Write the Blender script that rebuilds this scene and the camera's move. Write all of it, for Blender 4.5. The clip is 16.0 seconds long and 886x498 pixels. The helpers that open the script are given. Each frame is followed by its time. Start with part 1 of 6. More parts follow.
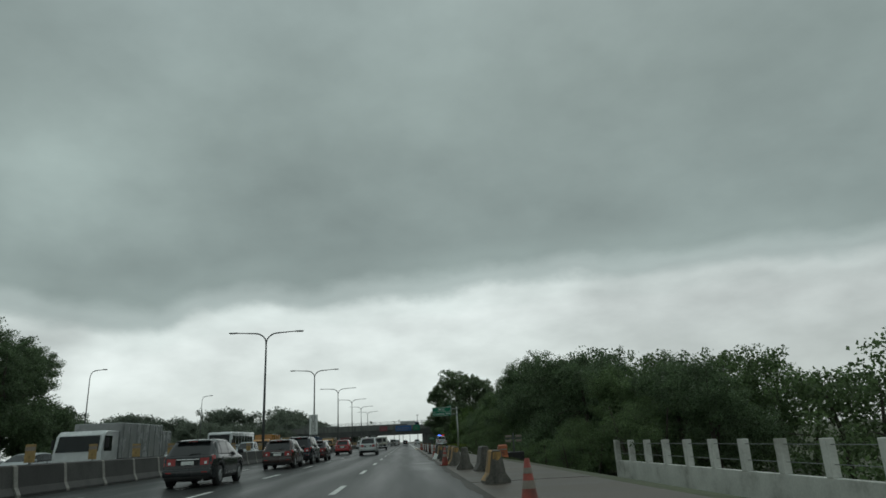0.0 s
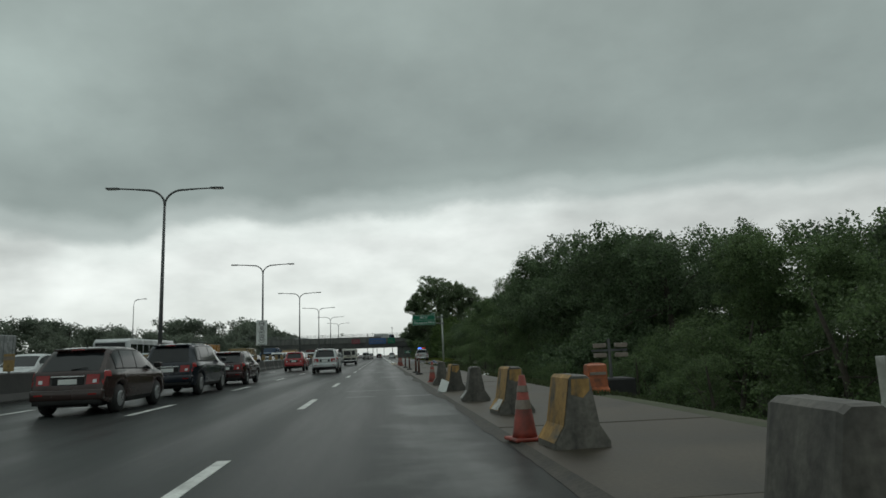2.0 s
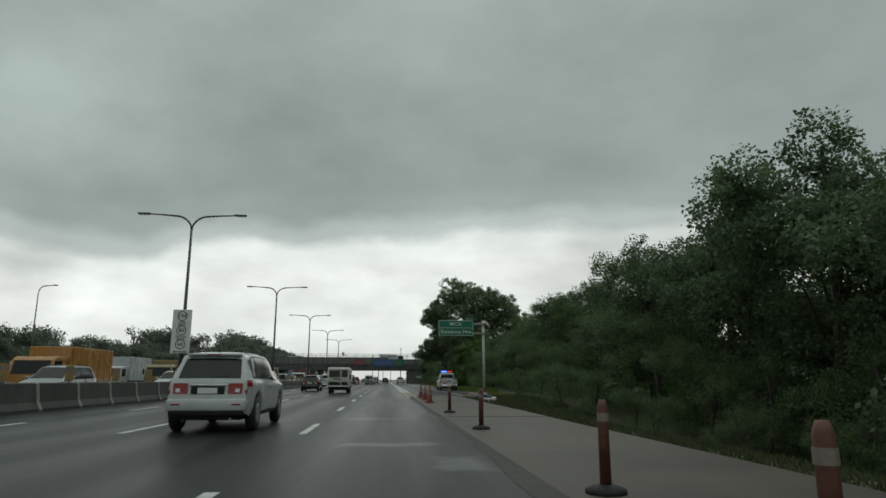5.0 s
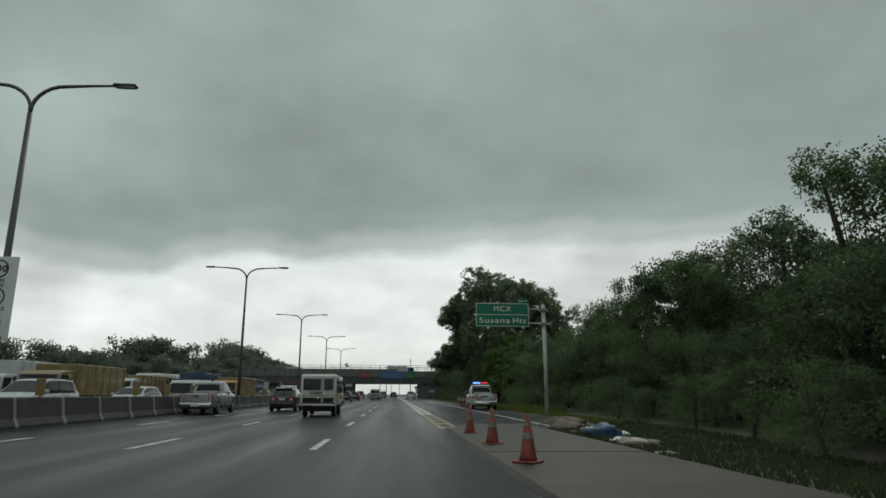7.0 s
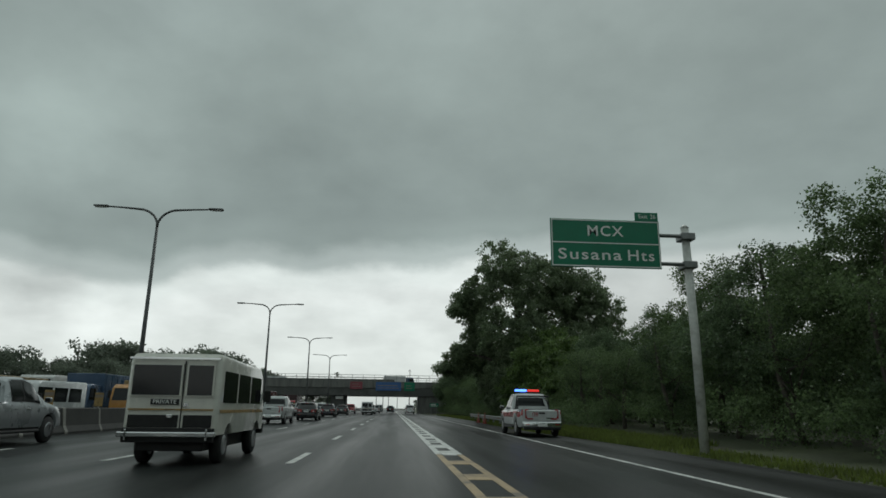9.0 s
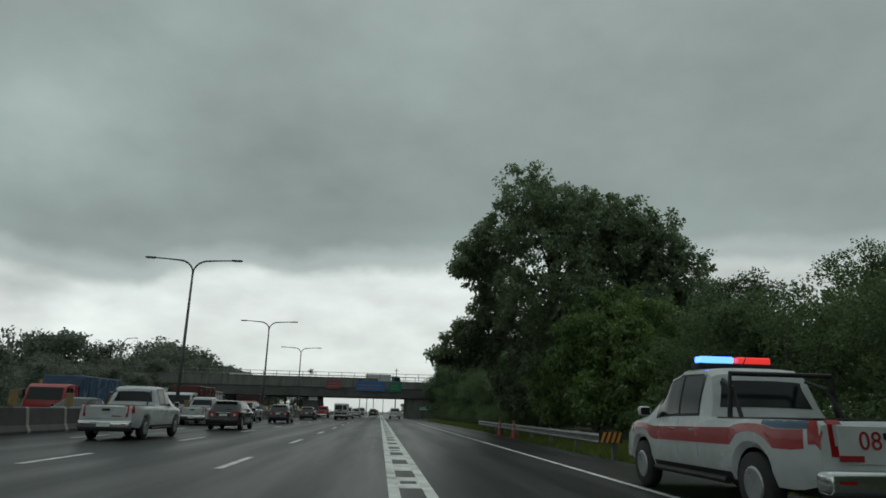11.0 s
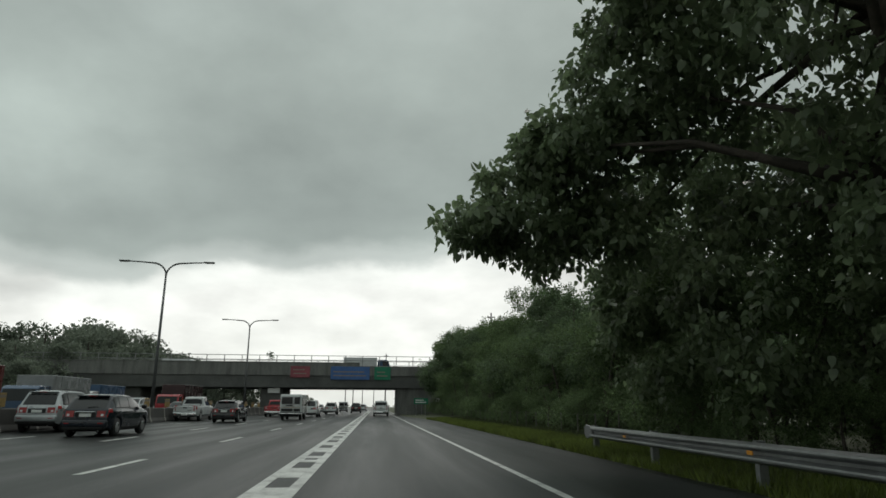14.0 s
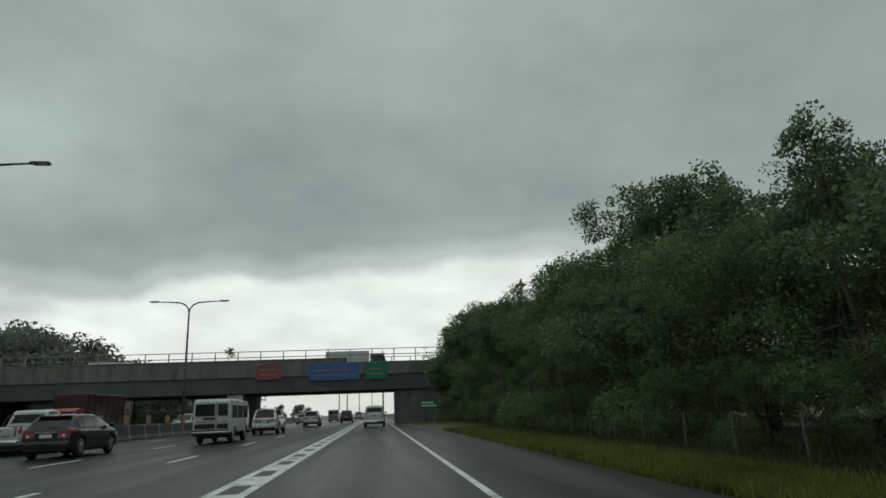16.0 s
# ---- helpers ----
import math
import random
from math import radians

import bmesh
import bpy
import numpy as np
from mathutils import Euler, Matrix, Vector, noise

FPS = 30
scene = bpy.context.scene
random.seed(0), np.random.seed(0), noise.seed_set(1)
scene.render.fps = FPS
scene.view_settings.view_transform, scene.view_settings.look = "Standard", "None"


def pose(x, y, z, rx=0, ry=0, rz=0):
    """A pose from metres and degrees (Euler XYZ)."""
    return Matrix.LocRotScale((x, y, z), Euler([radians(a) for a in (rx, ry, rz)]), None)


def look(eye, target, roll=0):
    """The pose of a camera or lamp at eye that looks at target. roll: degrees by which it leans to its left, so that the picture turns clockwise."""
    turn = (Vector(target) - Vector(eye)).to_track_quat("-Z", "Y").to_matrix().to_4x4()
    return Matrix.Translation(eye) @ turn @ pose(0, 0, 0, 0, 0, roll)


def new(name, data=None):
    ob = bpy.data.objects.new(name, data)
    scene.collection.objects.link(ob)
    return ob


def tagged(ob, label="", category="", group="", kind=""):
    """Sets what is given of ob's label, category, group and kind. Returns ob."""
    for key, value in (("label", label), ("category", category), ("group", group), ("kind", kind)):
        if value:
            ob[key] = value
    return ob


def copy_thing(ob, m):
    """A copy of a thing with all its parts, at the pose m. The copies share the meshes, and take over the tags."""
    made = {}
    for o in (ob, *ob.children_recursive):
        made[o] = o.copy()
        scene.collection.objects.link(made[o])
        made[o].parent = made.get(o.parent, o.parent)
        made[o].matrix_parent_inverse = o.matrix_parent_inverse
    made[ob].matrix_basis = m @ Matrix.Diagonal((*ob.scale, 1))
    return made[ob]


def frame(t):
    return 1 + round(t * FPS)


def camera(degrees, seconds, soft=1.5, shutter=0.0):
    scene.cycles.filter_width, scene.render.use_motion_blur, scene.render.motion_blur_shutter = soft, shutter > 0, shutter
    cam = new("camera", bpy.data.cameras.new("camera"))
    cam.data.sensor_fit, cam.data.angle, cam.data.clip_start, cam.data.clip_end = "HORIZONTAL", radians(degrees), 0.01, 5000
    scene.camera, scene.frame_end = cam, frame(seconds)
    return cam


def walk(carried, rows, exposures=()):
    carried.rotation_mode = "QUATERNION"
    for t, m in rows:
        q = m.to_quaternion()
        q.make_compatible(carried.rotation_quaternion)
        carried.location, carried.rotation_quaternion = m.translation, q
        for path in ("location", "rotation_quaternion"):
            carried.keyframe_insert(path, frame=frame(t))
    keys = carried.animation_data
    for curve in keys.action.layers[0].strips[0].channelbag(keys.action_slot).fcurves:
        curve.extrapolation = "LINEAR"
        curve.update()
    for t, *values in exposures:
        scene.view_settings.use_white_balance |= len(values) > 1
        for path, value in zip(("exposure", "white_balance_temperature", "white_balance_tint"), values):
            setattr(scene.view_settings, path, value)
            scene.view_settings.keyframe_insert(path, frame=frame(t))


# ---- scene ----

# ================= camera =================
cam = camera(69.65, 16.0, soft=1.6)
EYE = 1.08
ROWS = [
    (0, 0.00, 0.00, -3.19, 16.71, 2.69),
    (0.5, 0.01, 5.47, -4.42, 16.58, 2.08),
    (1, 0.01, 10.88, -5.38, 14.82, 3.55),
    (1.5, 0.01, 16.20, -5.69, 12.23, 2.24),
    (2, -0.02, 21.32, -5.59, 9.28, 2.12),
    (2.5, -0.04, 26.54, -5.53, 8.15, 1.72),
    (3, -0.05, 31.48, -5.08, 7.16, 1.67),
    (3.5, -0.03, 36.54, -5.11, 7.72, 0.80),
    (4, -0.03, 41.66, -5.09, 8.32, 0.67),
    (4.5, -0.05, 46.76, -5.27, 10.63, 0.05),
    (7, -0.15, 71.91, -4.30, 12.87, -0.16),
    (7.5, -0.08, 76.78, -4.15, 13.48, -1.32),
    (8, 0.03, 81.71, -4.85, 13.39, -1.17),
    (8.5, 0.09, 86.82, -4.49, 13.43, -0.53),
    (9, 0.26, 91.72, -4.42, 14.10, -0.68),
    (11.5, 1.43, 117.40, -5.86, 14.63, -1.55),
    (12, 1.70, 122.45, -5.79, 14.81, -2.08),
    (12.5, 2.03, 127.49, -5.60, 13.90, -0.77),
    (13, 2.41, 132.55, -5.85, 14.11, -1.42),
    (13.5, 2.74, 137.69, -5.74, 13.82, -0.26),
    (14, 2.98, 143.42, -5.95, 13.95, -0.25),
    (14.5, 3.22, 149.20, -5.53, 12.38, 0.32),
    (15, 3.55, 154.51, -4.52, 12.26, 0.05),
    (15.5, 3.73, 160.03, -6.13, 14.51, -0.55),
    (16, 3.89, 165.77, -5.81, 14.32, 2.07),
]
walk(cam, [(t, pose(x, y, EYE, 90 + p, r, w)) for t, x, y, w, p, r in ROWS],
     [(0, -0.12, 6250, 6), (1.5, -0.08, 6300, 7), (2.5, 0.04, 6500, 10), (4.5, 0.05, 6500, 10), (7, -0.02, 6450, 9), (7.5, -0.14, 6400, 8), (8, -0.08, 6350, 8), (11.5, -0.08, 6350, 8),
      (13.5, 0.24, 6600, 11), (14.6, 0.24, 6650, 12), (16, 0.06, 6450, 9)])

# ================= sky and light =================
SUN_EL, SUN_AZ = 50, 20
world = bpy.data.worlds.new("overcast_sky")
scene.world = world
world.use_nodes = True
wn, wl = world.node_tree.nodes, world.node_tree.links
wn.clear()


def wnode(kind, **kw):
    n = wn.new(kind)
    for k, v in kw.items():
        n.inputs[k].default_value = v
    return n


w_out = wn.new("ShaderNodeOutputWorld")
w_bg = wn.new("ShaderNodeBackground")
w_tc = wn.new("ShaderNodeTexCoord")
w_sky = wn.new("ShaderNodeTexSky")
w_sky.sky_type, w_sky.sun_disc = "NISHITA", False
w_sky.sun_elevation, w_sky.sun_rotation = radians(SUN_EL), radians(SUN_AZ)
w_sep = wn.new("ShaderNodeSeparateXYZ")
wl.new(w_tc.outputs["Generated"], w_sep.inputs[0])


def wmath(op, a, b=None):
    n = wn.new("ShaderNodeMath")
    n.operation = op
    for i, v in enumerate((a, b)):
        if v is None:
            continue
        if isinstance(v, (int, float)):
            n.inputs[i].default_value = v
        else:
            wl.new(v, n.inputs[i])
    return n.outputs[0]


def wnoise(scale, detail, rough, stretch):
    mp = wn.new("ShaderNodeMapping")
    mp.inputs["Scale"].default_value = stretch
    wl.new(w_tc.outputs["Generated"], mp.inputs[0])
    n = wnode("ShaderNodeTexNoise", Scale=scale, Detail=detail, Roughness=rough)
    wl.new(mp.outputs[0], n.inputs["Vector"])
    return n.outputs["Fac"]


def wramp(value, stops, mode="EASE"):
    """A colour ramp over value; grey stops may be single numbers."""
    r = wn.new("ShaderNodeValToRGB")
    r.color_ramp.interpolation = mode
    e = r.color_ramp.elements
    tint = [(p, (*(c if isinstance(c, tuple) else (c, c, c)), 1)) for p, c in stops]
    e[0].position, e[0].color = tint[0]
    e[1].position, e[1].color = tint[-1]
    for p, c in tint[1:-1]:
        e.new(p).color = c
    wl.new(value, r.inputs[0])
    return r.outputs[0]


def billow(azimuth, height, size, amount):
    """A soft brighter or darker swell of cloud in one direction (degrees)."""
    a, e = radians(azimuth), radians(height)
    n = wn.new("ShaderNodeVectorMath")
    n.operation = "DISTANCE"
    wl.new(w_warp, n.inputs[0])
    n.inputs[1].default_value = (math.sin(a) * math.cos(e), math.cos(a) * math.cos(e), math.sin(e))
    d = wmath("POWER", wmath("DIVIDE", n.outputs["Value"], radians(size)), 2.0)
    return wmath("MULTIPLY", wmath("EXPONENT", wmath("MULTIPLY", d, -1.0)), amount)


edge = wnoise(5.5, 7, 0.55, (1, 1, 1.9))          # ragged lower edge of the cloud deck
wisp = wnoise(11.0, 6, 0.55, (1, 1, 1.6))
puff = wnoise(9.0, 7, 0.52, (1, 1, 2.3))           # pale heaps under the deck
warp_n = wnode("ShaderNodeTexNoise", Scale=6.0, Detail=4, Roughness=0.55)
wl.new(w_tc.outputs["Generated"], warp_n.inputs["Vector"])
w_shift = wn.new("ShaderNodeVectorMath")
w_shift.operation = "MULTIPLY_ADD"
wl.new(warp_n.outputs["Color"], w_shift.inputs[0])
w_shift.inputs[1].default_value = (0.16, 0.16, 0.16)
w_shift.inputs[2].default_value = (-0.08, -0.08, -0.08)
w_add = wn.new("ShaderNodeVectorMath")
w_add.operation = "ADD"
wl.new(w_tc.outputs["Generated"], w_add.inputs[0])
wl.new(w_shift.outputs[0], w_add.inputs[1])
w_warp = w_add.outputs[0]
# the deck as a flat layer overhead, so its mottling closes up towards the horizon
w_layer = wn.new("ShaderNodeCombineXYZ")
flat = wmath("ADD", wmath("MAXIMUM", w_sep.outputs["Z"], 0.0), 0.30)
wl.new(wmath("DIVIDE", w_sep.outputs["X"], flat), w_layer.inputs[0])
wl.new(wmath("DIVIDE", w_sep.outputs["Y"], flat), w_layer.inputs[1])
mott_n = wnode("ShaderNodeTexNoise", Scale=1.7, Detail=6, Roughness=0.5)
wl.new(w_layer.outputs[0], mott_n.inputs["Vector"])
mott = mott_n.outputs["Fac"]
azim = wmath("DIVIDE", wmath("ADD", wmath("ARCTAN2", w_sep.outputs["X"], w_sep.outputs["Y"]), radians(60)), radians(120))
rim = wramp(azim, [((d + 60) / 120, v) for d, v in ((-60, 0.18), (-32, 0.177), (-27, 0.166), (-21, 0.172), (-17.5, 0.20), (-11, 0.213), (0, 0.219), (10, 0.228), (16, 0.238), (24, 0.225), (60, 0.20))])
glow = wramp(azim, [((d + 60) / 120, v) for d, v in ((-60, 0.75), (-31, 0.86), (-20, 0.93), (-5, 0.96), (5, 0.92), (12, 0.86), (21, 0.68), (60, 0.62))])
h = wmath("SUBTRACT", w_sep.outputs["Z"], rim)
h = wmath("ADD", h, wmath("MULTIPLY", wmath("SUBTRACT", edge, 0.5), 0.055))
h = wmath("ADD", h, wmath("MULTIPLY", wmath("SUBTRACT", wisp, 0.5), 0.03))
DECK = [(-0.25, (0.70, 0.745, 0.705)), (-0.12, (0.86, 0.90, 0.855)), (-0.05, (0.93, 0.97, 0.925)), (-0.018, (0.86, 0.91, 0.865)), (0.008, (0.50, 0.56, 0.53)),
        (0.04, (0.325, 0.38, 0.355)), (0.08, (0.287, 0.337, 0.315)), (0.25, (0.315, 0.37, 0.345)), (0.5, (0.36, 0.42, 0.40)), (0.84, (0.62, 0.70, 0.67))]
ramp = wramp(wmath("DIVIDE", wmath("ADD", h, 0.25), 1.1), [((p + 0.25) / 1.1, c) for p, c in DECK])
under = wramp(wmath("ADD", wmath("MULTIPLY", h, 10.0), 0.5), [(0.2, 1.0), (0.8, 0.0)])
gain = wmath("ADD", wmath("MULTIPLY", wmath("SUBTRACT", mott, 0.5), 0.70), 1.0)
gain = wmath("MULTIPLY", gain, wmath("ADD", wmath("MULTIPLY", wmath("SUBTRACT", wisp, 0.5), 0.22), 1.0))
low = wmath("MULTIPLY", glow, wmath("ADD", wmath("MULTIPLY", wmath("SUBTRACT", puff, 0.5), 0.62), 1.0))
gain = wmath("ADD", wmath("MULTIPLY", gain, wmath("SUBTRACT", 1.0, under)), wmath("MULTIPLY", low, under))
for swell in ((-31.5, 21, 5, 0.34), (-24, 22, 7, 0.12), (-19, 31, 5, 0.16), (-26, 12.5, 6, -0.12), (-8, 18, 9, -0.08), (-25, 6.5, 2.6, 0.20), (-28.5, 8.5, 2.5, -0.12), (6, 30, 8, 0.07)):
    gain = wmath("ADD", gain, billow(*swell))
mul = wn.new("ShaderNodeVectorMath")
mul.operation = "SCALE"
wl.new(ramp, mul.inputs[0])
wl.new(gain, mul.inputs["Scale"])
dim = wn.new("ShaderNodeVectorMath")
dim.operation = "SCALE"
wl.new(w_sky.outputs[0], dim.inputs[0])
dim.inputs["Scale"].default_value = 0.05
mixw = wn.new("ShaderNodeMix")
mixw.data_type = "RGBA"
mixw.inputs[0].default_value = 0.94
wl.new(dim.outputs[0], mixw.inputs[6])
wl.new(mul.outputs[0], mixw.inputs[7])
wl.new(mixw.outputs[2], w_bg.inputs[0])
w_bg.inputs[1].default_value = 1.0
wl.new(w_bg.outputs[0], w_out.inputs[0])

sun = new("sun", bpy.data.lights.new("sun", "SUN"))
sun.data.energy, sun.data.angle, sun.data.color = 0.5, radians(25), (1, 0.98, 0.95)
sun.matrix_world = look((0, 0, 60), (0 - math.sin(radians(SUN_AZ)) * 50, -math.cos(radians(SUN_AZ)) * 50, 60 - 60), 0)
scene.view_settings.exposure = 0.0

# ================= materials =================


def mat(name, col, rough=0.6, metal=0.0, var=0.25, fine=30.0, broad=2.0, bump=0.15, dist=0.01, spec=0.5, emit=None, stain=None, stretch=None, coat=0.0, per_object=0.0, per_island=0.0):
    """A surface with fine grain and broad staining."""
    m = bpy.data.materials.new(name)
    m.use_nodes = True
    n, l = m.node_tree.nodes, m.node_tree.links
    b = n["Principled BSDF"]
    b.inputs["Roughness"].default_value = rough
    b.inputs["Metallic"].default_value = metal
    b.inputs["Specular IOR Level"].default_value = spec
    b.inputs["Coat Weight"].default_value = coat
    b.inputs["Coat Roughness"].default_value = 0.08
    if emit:
        b.inputs["Emission Color"].default_value = (*emit[:3], 1)
        b.inputs["Emission Strength"].default_value = emit[3]
    tc = n.new("ShaderNodeTexCoord")
    f = n.new("ShaderNodeTexNoise")
    f.inputs["Scale"].default_value, f.inputs["Detail"].default_value = fine, 4
    g = n.new("ShaderNodeTexNoise")
    g.inputs["Scale"].default_value, g.inputs["Detail"].default_value, g.inputs["Roughness"].default_value = broad, 5, 0.6
    mp = n.new("ShaderNodeMapping")
    mp.inputs["Scale"].default_value = stretch or (1, 1, 1)
    l.new(tc.outputs["Object"], mp.inputs[0])
    l.new(mp.outputs[0], g.inputs["Vector"])
    l.new(tc.outputs["Object"], f.inputs["Vector"])
    hi = tuple(min(1, c * (1 + var)) for c in col)
    lo = tuple(c * (1 - var) for c in col)
    r = n.new("ShaderNodeValToRGB")
    r.color_ramp.elements[0].position, r.color_ramp.elements[0].color = 0.3, (*(stain or lo), 1)
    r.color_ramp.elements[1].position, r.color_ramp.elements[1].color = 0.62, (*hi, 1)
    e = r.color_ramp.elements.new(0.46)
    e.color = (*col, 1)
    l.new(g.outputs["Fac"], r.inputs[0])
    x = n.new("ShaderNodeMix")
    x.data_type, x.blend_type = "RGBA", "MULTIPLY"
    x.inputs[0].default_value = 1.0
    fr = n.new("ShaderNodeMapRange")
    fr.inputs["From Min"].default_value, fr.inputs["From Max"].default_value = 0.25, 0.75
    fr.inputs["To Min"].default_value, fr.inputs["To Max"].default_value = 1 - var * 0.7, 1 + var * 0.5
    l.new(f.outputs["Fac"], fr.inputs["Value"])
    l.new(r.outputs[0], x.inputs[6])
    l.new(fr.outputs[0], x.inputs[7])
    colour = x.outputs[2]
    if per_object or per_island:
        hs = n.new("ShaderNodeHueSaturation")
        src = n.new("ShaderNodeObjectInfo").outputs["Random"] if per_object else n.new("ShaderNodeNewGeometry").outputs["Random Per Island"]
        amt = per_object or per_island
        mr = n.new("ShaderNodeMapRange")
        mr.inputs["To Min"].default_value, mr.inputs["To Max"].default_value = 1 - amt, 1 + amt
        l.new(src, mr.inputs["Value"])
        l.new(mr.outputs[0], hs.inputs["Value"])
        l.new(colour, hs.inputs["Color"])
        colour = hs.outputs[0]
    l.new(colour, b.inputs["Base Color"])
    rr = n.new("ShaderNodeMapRange")
    rr.inputs["To Min"].default_value, rr.inputs["To Max"].default_value = max(0.02, rough - 0.15), min(1, rough + 0.15)
    l.new(g.outputs["Fac"], rr.inputs["Value"])
    l.new(rr.outputs[0], b.inputs["Roughness"])
    if bump:
        bp = n.new("ShaderNodeBump")
        bp.inputs["Strength"].default_value, bp.inputs["Distance"].default_value = bump, dist
        l.new(f.outputs["Fac"], bp.inputs["Height"])
        l.new(bp.outputs[0], b.inputs["Normal"])
    return m


def leafy(name, col, rough, **kw):
    """A leaf: a soft gloss, and light that comes through the blade."""
    m = mat(name, col, rough, bump=0, **kw)
    n, l = m.node_tree.nodes, m.node_tree.links
    b, o = n["Principled BSDF"], n["Material Output"]
    t = n.new("ShaderNodeBsdfTranslucent")
    src = b.inputs["Base Color"].links[0].from_socket
    l.new(src, t.inputs["Color"])
    x = n.new("ShaderNodeMixShader")
    x.inputs[0].default_value = 0.52
    l.new(b.outputs[0], x.inputs[1])
    l.new(t.outputs[0], x.inputs[2])
    l.new(x.outputs[0], o.inputs["Surface"])
    return m


